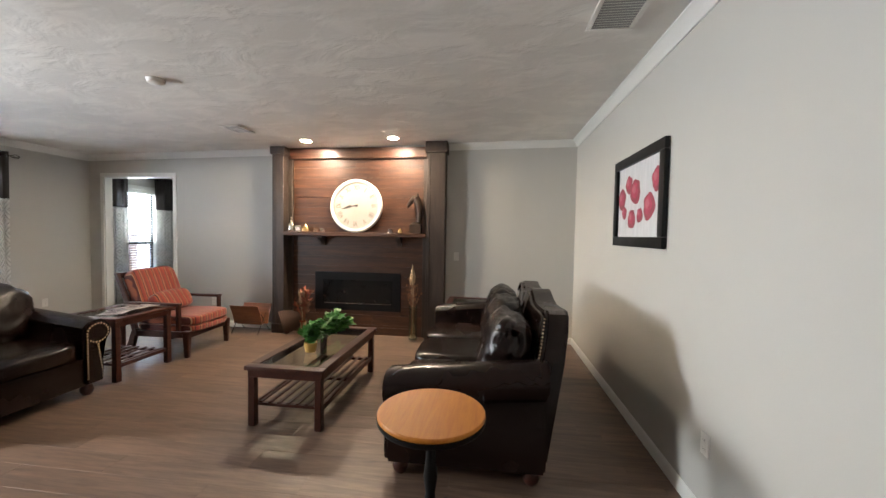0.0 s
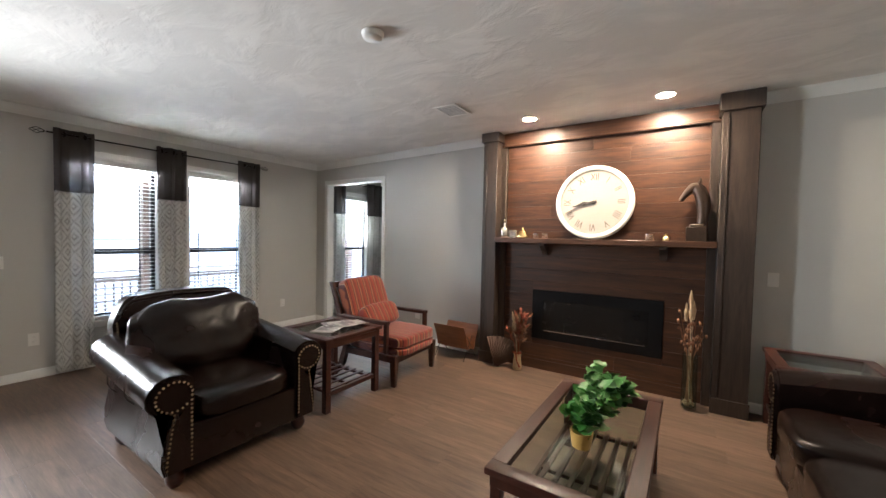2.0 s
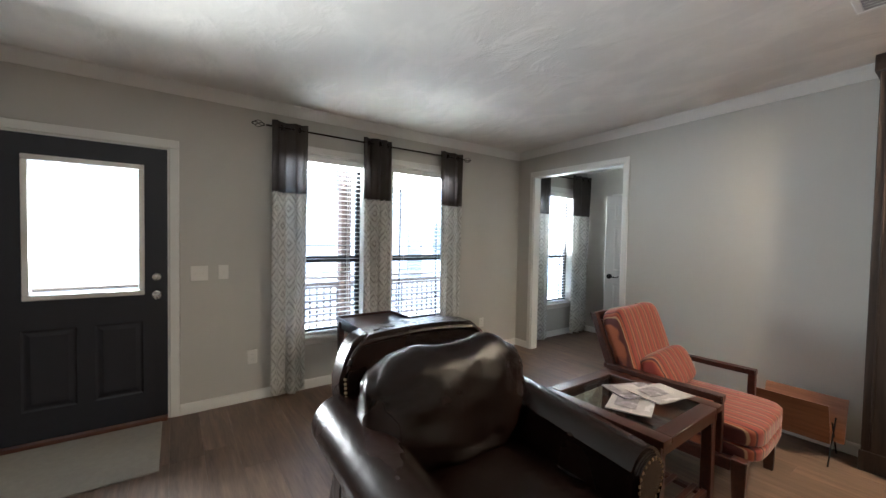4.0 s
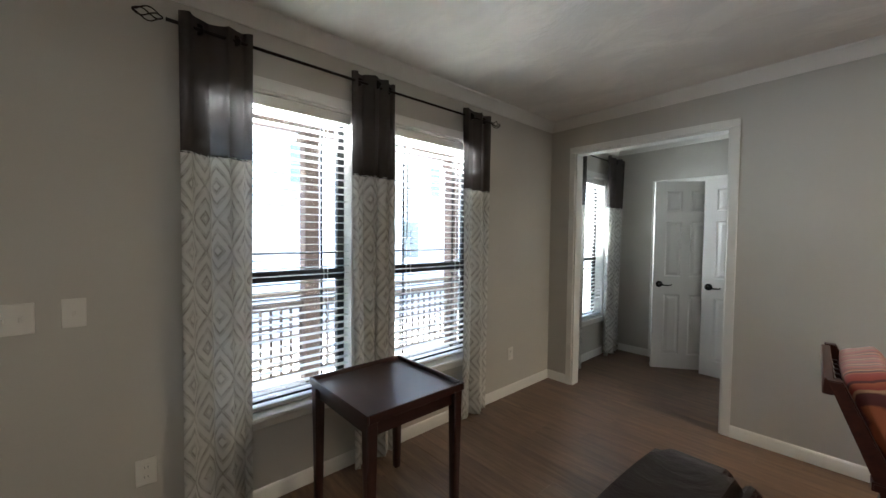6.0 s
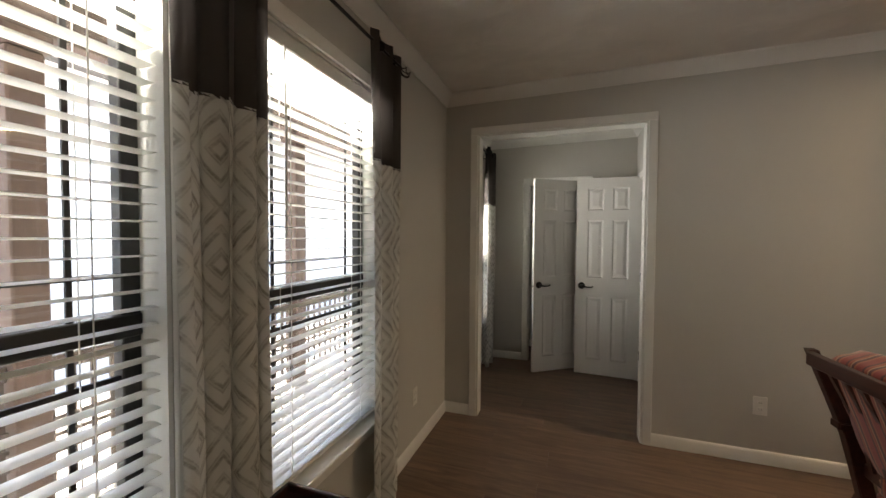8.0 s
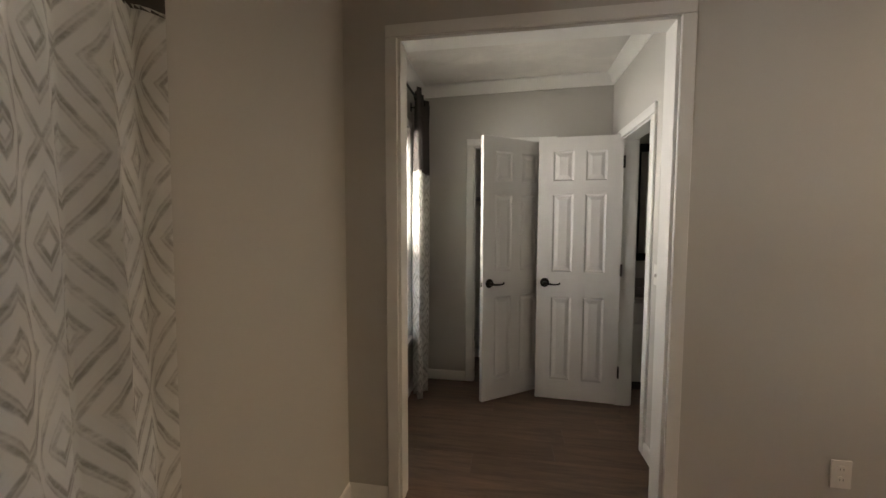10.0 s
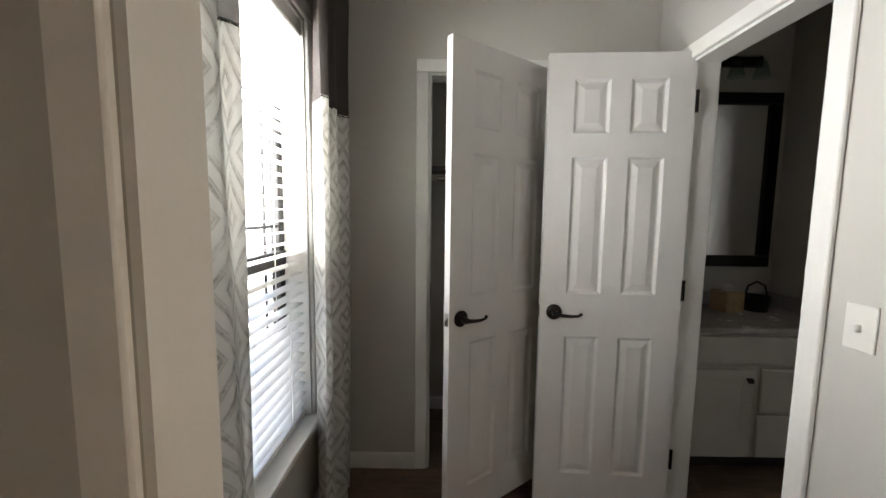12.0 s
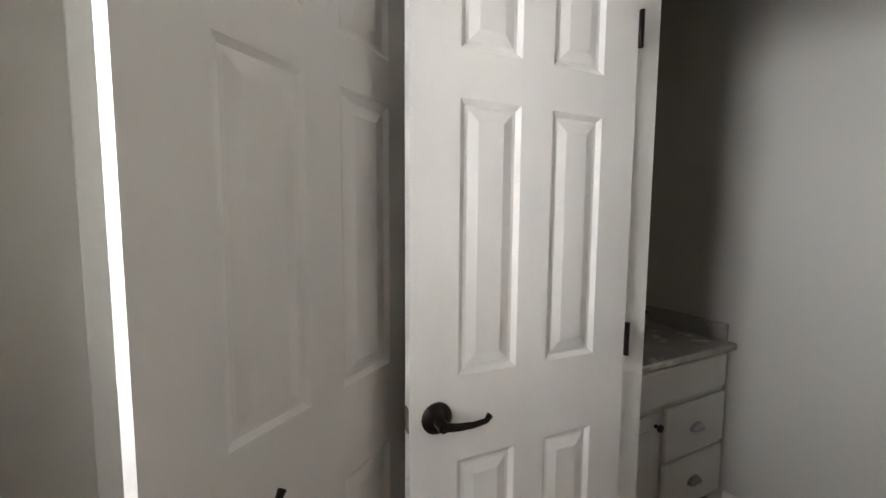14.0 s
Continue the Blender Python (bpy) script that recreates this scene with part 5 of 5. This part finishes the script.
part("seat_rail", boxed(0.30, -0.305, 0.215, 0.345, 0.305, 0.285, bev=0.004), M_CHERRY, rc)
for sy in (-1, 1):
    part("seat_rail", boxed(-0.27, sy * 0.335 - 0.018, 0.225, 0.30, sy * 0.335 + 0.018, 0.29, bev=0.004), M_CHERRY, rc)
part("seat_rail", boxed(-0.29, -0.31, 0.225, -0.25, 0.31, 0.29, bev=0.004), M_CHERRY, rc)
part("seat_board", boxed(-0.26, -0.316, 0.255, 0.30, 0.316, 0.275), M_CHERRY, rc)


def leaned(z):
    return -0.34 - 0.155 * max(0, (z - 0.55) / 0.38) - (0.03 if z > 0.5 else 0)


for z in (0.42, 0.895):
    x = leaned(z) + (0.05 if z < 0.5 else 0.0)
    part("back_rail", boxed(x - 0.016, -0.312, z - 0.03, x + 0.016, 0.312, z + 0.03, bev=0.004), M_CHERRY, rc)
for i in range(7):
    y = -0.255 + 0.085 * i
    bm = bmesh.new()
    prism(bm, [(-0.318, 0.44), (-0.302, 0.44), (-0.338, 0.60), (-0.472, 0.872), (-0.488, 0.872), (-0.355, 0.60)], 'y', y - 0.012, y + 0.012)
    part("back_slat", bm, M_CHERRY, rc)
for z, hgt in ((0.315, 0.085), (0.405, 0.115)):
    bm = bmesh.new()
    puff(bm, 0.05, 0, z, 0.73, 0.625, hgt, 7, 9, 0.02, seed=z * 9)
    part("seat_cushion", bm, M_STRIPE, rc)
bm = bmesh.new()
puff(bm, 0, 0, 0, 0.15, 0.63, 0.56, 6.5, 10, 0.03, m=pose(-0.325, 0, 0.695, 0, -20, 0), seed=4)
part("back_cushion", bm, M_STRIPE, rc)
bm = bmesh.new()
puff(bm, 0, 0, 0, 0.14, 0.54, 0.25, 4.2, 10, 0.05, m=pose(-0.14, 0.02, 0.575, 0, -32, 0), seed=8)
part("lumbar_pillow", bm, M_STRIPE, rc)

# ---- magazine rack ----
mr = thing("magazine_rack", "curved brown wood-veneer magazine rack on thin wire legs", "magazine rack", (2.86, -0.22, 0))
for s, (x0, x1) in ((-1, (-0.24, 0.18)), (1, (-0.19, 0.24))):
    bm = bmesh.new()
    prof = [(s * (0.03 + 0.10 * (k / 8) ** 1.4), 0.12 + 0.27 * k / 8) for k in range(9)]
    inner = [(y - s * 0.009, z) for y, z in prof[::-1]]
    prism(bm, prof + inner, 'x', x0, x1, 0.002)
    part("side_panel", bm, M_RACK, mr)
part("base_panel", boxed(-0.19, -0.03, 0.112, 0.18, 0.03, 0.122), M_RACK, mr)
for x in (-0.20, 0.19):
    bm = bmesh.new()
    tube(bm, [(x, -0.14, 0.004), (x, -0.02, 0.16), (x, 0.06, 0.27)], 0.0045, 6)
    tube(bm, [(x, 0.14, 0.004), (x, 0.02, 0.16), (x, -0.06, 0.27)], 0.0045, 6)
    part("wire_leg", bm, M_BLACK, mr)

# ---- picture, plates, vents, detector ----
pic = thing("framed_picture", "red and pink flower painting in a wide black frame", "picture", (7.3, -2.135, 1.712))
ph, pw = 0.352, 0.475
for nm, (y0, z0, y1, z1) in {"a": (-pw, -ph, pw, -ph + 0.075), "b": (-pw, ph - 0.075, pw, ph), "c": (-pw, -ph + 0.075, -pw + 0.075, ph - 0.075), "d": (pw - 0.075, -ph + 0.075, pw, ph - 0.075)}.items():
    part("frame_bar", boxed(-0.036, y0, z0, -0.002, y1, z1, bev=0.008, seg=2), M_BLACK, pic)
canvas = part("canvas", boxed(-0.014, -pw + 0.07, -ph + 0.07, -0.002, pw - 0.07, ph - 0.07), M_CANVAS, pic, "pale washed canvas")
FLOWERS = ((0.09, 0.55, 0.085), (0.28, 0.74, 0.07), (0.45, 0.62, 0.095), (0.37, 0.24, 0.075), (0.57, 0.28, 0.055), (0.77, 0.38, 0.095), (0.92, 0.70, 0.08), (0.17, 0.34, 0.05))
for i, (u, v, r) in enumerate(FLOWERS):
    cy, cz = 0.395 - 0.79 * u, -0.27 + 0.54 * v
    for k, (f, mt) in enumerate(((1.0, M_PETAL), (0.66, M_PETAL3), (0.34, M_PETAL2))):
        ring = [2 * math.pi * j / 24 for j in range(24)]
        bm = bmesh.new()
        prism(bm, [(max(-0.398, min(0.398, cy + f * r * (1 + 0.10 * math.sin(3 * a + i) + 0.05 * math.sin(7 * a + 2 * i)) * math.cos(a) + 0.012 * k)),
                    cz + f * r * (1 + 0.08 * math.cos(4 * a + i)) * math.sin(a) + 0.010 * k) for a in ring], 'x', -0.0150 - 0.0008 * k - 0.0001 * i, -0.0142)
        part("painted_flower" if k == 0 else "painted_petal", bm, mt, canvas)


def plate(name, label, x, y, z, axis, out, w, h, kind):
    t = thing(name, label, "switch" if kind != "outlet" else "outlet", (x, y, z), {'x': 0 if out > 0 else 180, 'y': 90 if out > 0 else -90}[axis], group="wall plates")
    part("cover", boxed(0.0, -w / 2, -h / 2, 0.006, w / 2, h / 2, bev=0.002), M_PLASTIC, t)
    if kind == "outlet":
        for dz in (-0.022, 0.022):
            bm = bmesh.new()
            lathe(bm, [(0, 0.0055), (0.016, 0.0055), (0.016, 0.0085), (0, 0.0085)], 16, m=pose(0, 0, dz, 0, 90, 0))
            sock = part("socket", bm, M_PLASTIC, t)
            bm = bmesh.new()
            for dy in (-0.006, 0.006):
                box(bm, 0.0085, dy - 0.001, dz - 0.004, 0.0089, dy + 0.001, dz + 0.005)
            part("slots", bm, M_INK, sock)
    else:
        n = kind
        for i in range(n):
            dy = (i - (n - 1) / 2) * 0.046
            part("toggle", boxed(0.005, dy - 0.005, -0.011, 0.017, dy + 0.005, 0.008, bev=0.002), M_PLASTIC, t)
    return t


plate("light_switch", "white double switch plate beside the front door", 0, -3.595, 1.105, 'x', 1, 0.118, 0.118, 2)
plate("light_switch", "white single switch plate near the front door", 0, -3.43, 1.11, 'x', 1, 0.072, 0.115, 1)
plate("wall_outlet", "white duplex outlet low on the window wall", 0, -3.215, 0.375, 'x', 1, 0.075, 0.118, "outlet")
plate("wall_outlet", "white duplex outlet low near the room corner", 0, -0.62, 0.37, 'x', 1, 0.072, 0.115, "outlet")
plate("wall_outlet", "white duplex outlet above the baseboard beside the opening", 2.116, 0, 0.37, 'y', -1, 0.075, 0.118, "outlet")
plate("light_switch", "white switch plate beside the fireplace", 5.745, 0, 1.13, 'y', -1, 0.072, 0.115, 1)
plate("wall_outlet", "white duplex outlet on the wall behind the sofa", 7.3, -3.11, 0.40, 'x', -1, 0.072, 0.115, "outlet")
plate("light_switch", "white switch plate beside the bathroom doorway", HALL_R, 0.535, 1.10, 'x', -1, 0.072, 0.115, 1)


def vent(cx, cy, w, d, name="ceiling_vent", louvres=9, turn=0, label="white louvred ceiling air register"):
    t = thing(name, label, "vent", (cx, cy, ceil_at(cx - w / 2)), turn, "ceiling vents")
    part("backing", boxed(-w / 2 + 0.02, -d / 2 + 0.02, -0.004, w / 2 - 0.02, d / 2 - 0.02, -0.002), M_VENT, t)
    for a in ((-w / 2, -d / 2, w / 2, -d / 2 + 0.028), (-w / 2, d / 2 - 0.028, w / 2, d / 2), (-w / 2, -d / 2 + 0.028, -w / 2 + 0.028, d / 2 - 0.028), (w / 2 - 0.028, -d / 2 + 0.028, w / 2, d / 2 - 0.028)):
        part("frame", boxed(a[0], a[1], -0.010, a[2], a[3], -0.001, bev=0.003), M_PLASTIC, t)
    for i in range(louvres):
        y = -d / 2 + 0.04 + (d - 0.08) * i / (louvres - 1)
        o = part("slat", boxed(-w / 2 + 0.03, -0.008, -0.001, w / 2 - 0.03, 0.008, 0.001), M_PLASTIC, t)
        o.matrix_basis = pose(0, y, -0.011, 22, 0, 0)


vent(3.27, -1.06, 0.24, 0.31, louvres=8)
vent(6.88, -2.9, 0.27, 0.40, louvres=14, label="white return-air grille in the ceiling")
sd_ = thing("smoke_detector", "round white smoke detector on the ceiling", "smoke detector", (3.56, -2.415, ceil_at(3.5)))
bm = bmesh.new()
lathe(bm, [(0, -0.038), (0.045, -0.038), (0.058, -0.030), (0.062, -0.012), (0.066, -0.008), (0.066, -0.001), (0, -0.001)], 32)
part("body", bm, M_PLASTIC, sd_)
for cx in (3.79, 4.955):
    dl = thing("downlight", "lit recessed ceiling downlight with a white trim ring", "ceiling light", (cx, -0.44, ceil_at(cx - 0.08)), group="downlights")
    bm = bmesh.new()
    lathe(bm, [(0.062, -0.001), (0.085, -0.001), (0.085, -0.006), (0.066, -0.009), (0.062, -0.006), (0.062, -0.001)], 36)
    part("trim_ring", bm, M_PLASTIC, dl)
    bm = bmesh.new()
    lathe(bm, [(0, -0.004), (0.0615, -0.004), (0.0615, -0.002), (0, -0.002)], 36)
    part("lamp", bm, M_CAN, dl)
fm = thing("door_mat", "pale beige rectangular mat inside the front door", "mat", (0.42, -4.27, 0.0))
bm = boxed(-0.36, -0.47, 0.0005, 0.36, 0.44, 0.011, bev=0.004)
part("mat", bm, M_MAT, fm)


# ---- closet and bathroom ----
cs = thing("closet_shelf", "grey wire-look closet shelf with a hanging rod", "shelf", (0.8, 2.149, 1.62))
part("shelf_board", boxed(-0.79, -0.30, 0, 0.79, -0.001, 0.018), M_SHUTTER, cs)
bm = bmesh.new()
tube(bm, [(-0.79, -0.25, -0.05), (0.79, -0.25, -0.05)], 0.014, 10)
part("hanging_rod", bm, M_NICKEL, cs)
VX0, VX1, VY0, VY1, VH = HALL_R + 0.1115, 2.66, 1.505, 2.028, 0.775
vn = thing("vanity", "white painted bathroom vanity with a door and cup-pull drawers", "vanity")
part("carcass", boxed(VX0, VY0 + 0.02, 0.09, VX1, VY1, VH, bev=0.003), M_VANITY, vn)
part("toe_kick", boxed(VX0, VY0 + 0.08, 0.0, VX1, VY1, 0.0895), M_INK, vn)
part("false_front", boxed(VX0 + 0.02, VY0, 0.605, VX1 - 0.02, VY0 + 0.0195, 0.755, bev=0.005), M_VANITY, vn)
vd = part("cabinet_door", boxed(VX0 + 0.03, VY0, 0.10, 2.185, VY0 + 0.0195, 0.58, bev=0.005), M_VANITY, vn)
bm = bmesh.new()
lathe(bm, [(0, 0), (0.008, 0), (0.007, 0.012), (0.016, 0.02), (0.014, 0.028), (0, 0.03)], 14, m=pose(2.15, VY0, 0.53, 90, 0, 0))
part("knob", bm, M_BRONZE, vd)
part("door_field", boxed(VX0 + 0.09, VY0 - 0.003, 0.16, 2.125, VY0 - 0.0005, 0.52, bev=0.002), M_VANITY, vd)
for z0, z1 in ((0.345, 0.58), (0.10, 0.33)):
    dr = part("drawer", boxed(2.225, VY0, z0, VX1 - 0.015, VY0 + 0.0195, z1, bev=0.005), M_VANITY, vn)
    bm = bmesh.new()
    cx, cz = (2.225 + VX1 - 0.015) / 2, (z0 + z1) / 2
    n = 10
    rows = []
    for i in range(7):
        th = math.pi / 2 * i / 6
        rows.append([bm.verts.new((cx + 0.045 * math.cos(math.pi * k / n) * (0.35 + 0.65 * math.cos(th) ** 0.6), VY0 - 0.022 * math.sin(th), cz - 0.012 + 0.030 * math.sin(math.pi * k / n) * math.cos(th) ** 0.7)) for k in range(n + 1)])
    for a, b in zip(rows, rows[1:]):
        for k in range(n):
            bm.faces.new((a[k], a[k + 1], b[k + 1], b[k]))
    o = part("cup_pull", bm, M_PEWTER, dr, "dull pewter cup pull")
    s_ = o.modifiers.new("thickness", 'SOLIDIFY')
    s_.thickness = 0.002
vt = part("countertop", boxed(VX0, VY0 - 0.02, VH + 0.0005, 2.676, VY1, VH + 0.03, bev=0.006), M_COUNTER, vn, "mottled stone-look countertop")
part("backsplash", boxed(VX0, VY1 - 0.018, VH + 0.0305, 2.676, VY1, VH + 0.11, bev=0.003), M_COUNTER, vt)
part("side_splash", boxed(2.658, VY0 + 0.02, VH + 0.0305, 2.676, VY1 - 0.0185, VH + 0.11, bev=0.003), M_COUNTER, vt)
mi = thing("bathroom_mirror", "wall mirror in a wide black frame above the vanity", "mirror", (2.27, 2.029, 0))
mz0, mz1, mw = 1.05, 2.12, 0.36
for a in ((-mw, mz0, mw, mz0 + 0.07), (-mw, mz1 - 0.07, mw, mz1), (-mw, mz0 + 0.07, -mw + 0.07, mz1 - 0.07), (mw - 0.07, mz0 + 0.07, mw, mz1 - 0.07)):
    part("frame_bar", boxed(a[0], -0.03, a[1], a[2], -0.001, a[3], bev=0.005), M_BLACK, mi)
part("mirror_glass", boxed(-mw + 0.06, -0.012, mz0 + 0.06, mw - 0.06, -0.002, mz1 - 0.06), M_MIRROR, mi)
tb = thing("tissue_box", "small beige tissue box on the vanity top", "box", (2.27, 1.85, VH + 0.03), 8)
part("carton", boxed(-0.06, -0.06, 0, 0.06, 0.06, 0.12, bev=0.004), M_STRAW, tb)
bm = bmesh.new()
puff(bm, 0, 0, 0.135, 0.07, 0.03, 0.06, 2.2, 5, 0.3)
part("tissue", bm, M_PAPER, tb)
bk = thing("black_basket", "dark woven basket of toiletries on the vanity top", "basket", (2.45, 1.86, VH + 0.03))
bm = bmesh.new()
lathe(bm, [(0, 0), (0.06, 0), (0.075, 0.09), (0.07, 0.09), (0.056, 0.01), (0, 0.01)], 22)
part("basket", bm, M_BLACK, bk)
bm = bmesh.new()
tube(bm, [(-0.07, 0, 0.085), (-0.05, 0, 0.15), (0, 0, 0.175), (0.05, 0, 0.15), (0.07, 0, 0.085)], 0.006, 6)
part("handle", bm, M_BLACK, bk)
fc = thing("faucet", "nickel single-lever faucet on the vanity top", "faucet", (2.05, 1.93, VH + 0.03))
bm = bmesh.new()
lathe(bm, [(0, 0), (0.026, 0), (0.024, 0.012), (0.018, 0.02), (0.017, 0.09), (0, 0.095)], 18)
tube(bm, [(0, 0, 0.07), (0, -0.06, 0.10), (0, -0.11, 0.085)], 0.010, 8)
part("spout", bm, M_NICKEL, fc)
bm = bmesh.new()
tube(bm, [(0, 0, 0.095), (0.0, 0.02, 0.125), (0, 0.05, 0.14)], 0.006, 6)
part("lever", bm, M_NICKEL, fc)
vl = thing("vanity_light", "unlit dark metal vanity light with glass shades", "wall light", (2.27, 2.029, 2.30))
part("back_plate", boxed(-0.22, -0.025, -0.03, 0.22, -0.001, 0.03, bev=0.006), M_BRONZE, vl)
for x in (-0.15, 0.0, 0.15):
    bm = bmesh.new()
    tube(bm, [(x, -0.02, 0), (x, -0.09, 0.0), (x, -0.10, -0.03)], 0.007, 8)
    arm_ = part("arm", bm, M_BRONZE, vl)
    bm = bmesh.new()
    lathe(bm, [(0.022, -0.03), (0.045, -0.12), (0.042, -0.12), (0.019, -0.033)], 18, at=(x, -0.10, 0))
    part("shade", bm, M_TABLEGLASS, arm_)


# ---- porch and outdoors ----
tagged(part("ground", boxed(-220, -220, -0.75, 220, 220, -0.70), M_GROUND), kind="structure")
pd = tagged(part("porch_deck", boxed(-1.86, -7.0, -0.70, -0.151, 4.0, -0.105), M_DECK), kind="structure")
bm = bmesh.new()
y = -6.99
while y < 3.99:
    box(bm, -1.86, y, -0.104, -0.152, y + 0.132, -0.08, 0.004)
    y += 0.138
part("deck_boards", bm, M_DECK, pd, kind="stuff")
pr = tagged(part("porch_roof", boxed(-2.15, -7.2, 2.70, -0.151, 4.2, 2.80), M_SIDING), kind="structure")
part("porch_beam", boxed(-1.79, -7.0, 2.46, -1.63, 4.0, 2.6995, bev=0.005), M_POST, pr)
part("porch_fascia", boxed(-2.19, -7.2, 2.62, -2.151, 4.2, 2.84), M_SIDING, pr)
POSTS = (-5.795, -3.78, -1.765, 0.25, 2.265)
for y in POSTS:
    pt = thing("porch_post", "brown stained square timber porch post with a cap", "post", (-1.71, y, -0.08), group="porch posts")
    part("shaft", boxed(-0.075, -0.075, 0, 0.075, 0.075, 2.44, bev=0.01), M_POST, pt)
    part("cap", boxed(-0.10, -0.10, 2.441, 0.10, 0.10, 2.538, bev=0.01), M_POST, pt)
for a, b in zip(POSTS, POSTS[1:]):
    rl = thing("porch_railing", "weathered timber railing panel with a square grid infill", "railing", (-1.71, (a + b) / 2, -0.08), group="porch railings")
    hw = (b - a) / 2 - 0.077
    part("top_rail", boxed(-0.045, -hw, 0.90, 0.045, hw, 0.94, bev=0.006), M_RAILW, rl)
    part("upper_rail", boxed(-0.018, -hw, 0.76, 0.018, hw, 0.84, bev=0.004), M_RAILW, rl)
    part("bottom_rail", boxed(-0.018, -hw, 0.08, 0.018, hw, 0.13, bev=0.004), M_RAILW, rl)
    n = int(2 * hw / 0.095)
    for i in range(n + 1):
        yy = -hw + 0.02 + (2 * hw - 0.04) * i / n
        part("baluster", boxed(-0.010, yy - 0.012, 0.1305, 0.008, yy + 0.012, 0.7595), M_RAILW, rl)
    for i in range(6):
        zz = 0.215 + i * 0.093
        part("grid_bar", boxed(0.0085, -hw, zz - 0.011, 0.018, hw, zz + 0.011), M_RAILW, rl)


def neighbour(name, label, x, y0, y1, h, wins, doors):
    """A sided house beyond the porch with its long wall facing +x."""
    b = thing(name, label, "house", (x, 0, -0.70))
    part("wall", boxed(-7, y0, 0, 0, y1, h), M_SIDING, b)
    bm = bmesh.new()
    z = 0.25
    while z < h - 0.05:
        prism(bm, [(0.0005, z), (0.022, z), (0.004, z + 0.19), (0.0005, z + 0.19)], 'y', y0, y1)
        z += 0.2
    part("siding_courses", bm, M_SIDING, b, kind="stuff")
    bm = bmesh.new()
    prism(bm, [(-7.5, h), (0.45, h), (-3.5, h + 2.2)], 'y', y0 - 0.3, y1 + 0.3)
    part("roof", bm, M_ROOF, b)
    part("eave_board", boxed(0.40, y0 - 0.3, h - 0.02, 0.47, y1 + 0.3, h + 0.12), M_SIDING, b)
    for a, c, lo, hi in wins:
        wn_ = part("window", boxed(0.024, a, lo, 0.07, c, hi, bev=0.01), M_TRIM, b)
        part("pane", boxed(0.071, a + 0.06, lo + 0.06, 0.076, c - 0.06, hi - 0.06), M_FARPANE, wn_)
        part("sash_bar", boxed(0.077, a + 0.06, (lo + hi) / 2 - 0.025, 0.085, c - 0.06, (lo + hi) / 2 + 0.025), M_SHUTTER, wn_)
    for a, c, lo, hi in doors:
        dd = part("door", boxed(0.024, a, lo, 0.07, c, hi, bev=0.01), M_SHUTTER, b)
        part("door_sign", boxed(0.071, a + 0.12, lo + 1.25, 0.076, c - 0.12, lo + 1.45), M_TRIM, dd)
    return b


neighbour("neighbour_house", "white sided two-storey house in full sun across the yard", -9.0, -16, 13, 5.6,
          [(4.58, 5.45, 1.25, 2.70), (-2.6, -1.7, 1.25, 2.70), (8.4, 9.3, 1.25, 2.7), (5.9, 6.5, 3.5, 4.9), (-7.5, -6.6, 1.25, 2.7), (-11, -10.1, 1.25, 2.7), (0.6, 1.2, 3.5, 4.9)],
          [(3.5, 4.15, 0.45, 2.45)])


# ---- floor planks, last ----
def plank_mesh(l, w):
    bm = boxed(0, 0, -0.0125, l, w, 0.0, bev=0.0008)
    bmesh.ops.recalc_face_normals(bm, faces=bm.faces[:])
    me = bpy.data.meshes.new("plank")
    bm.to_mesh(me)
    bm.free()
    me.materials.append(M_FLOOR)
    return me


PW, PL = 0.182, 1.22
plank_full = plank_mesh(PL - 0.0003, PW - 0.0003)
rest = bmesh.new()
rp = random.Random(8)


def lay(x0, y0, x1, y1, single=True):
    row, y = 0, y0
    while y < y1 - 0.002:
        w = min(PW, y1 - y)
        x = x0 - rp.uniform(0, PL * 0.9)
        while x < x1 - 0.002:
            a, b = max(x, x0), min(x + PL, x1)
            if b - a > 0.004:
                if not single:
                    box(rest, a, y, -0.0125, b - 0.0003, y + w - 0.0003, 0.0)
                else:
                    full = b - a > PL - 0.001 and w > PW - 0.001
                    o = new("plank", plank_full if full else plank_mesh(b - a - 0.0003, w - 0.0003))
                    o.parent = floor
                    o.location = (a, y, 0)
            x += PL
        y += w


lay(0, -5.6, 7.3, 0)
lay(OP[0] + 0.012, 0, OP[1] - 0.012, 0.11)
lay(0, 0.11, HALL_R, 1.53)
lay(HALL_R, BD[0] + 0.012, HALL_R + 0.11, BD[1] - 0.012)
lay(HALL_R + 0.11, 0.11, 2.68, 2.03)
lay(CL[0] + 0.012, 1.53, CL[1] - 0.012, 1.63)
lay(0, 1.63, HALL_R, 2.15)
lay(0, BACK, 7.3, -5.6, False)
part("plank_field", rest, M_FLOOR, floor, kind="stuff")
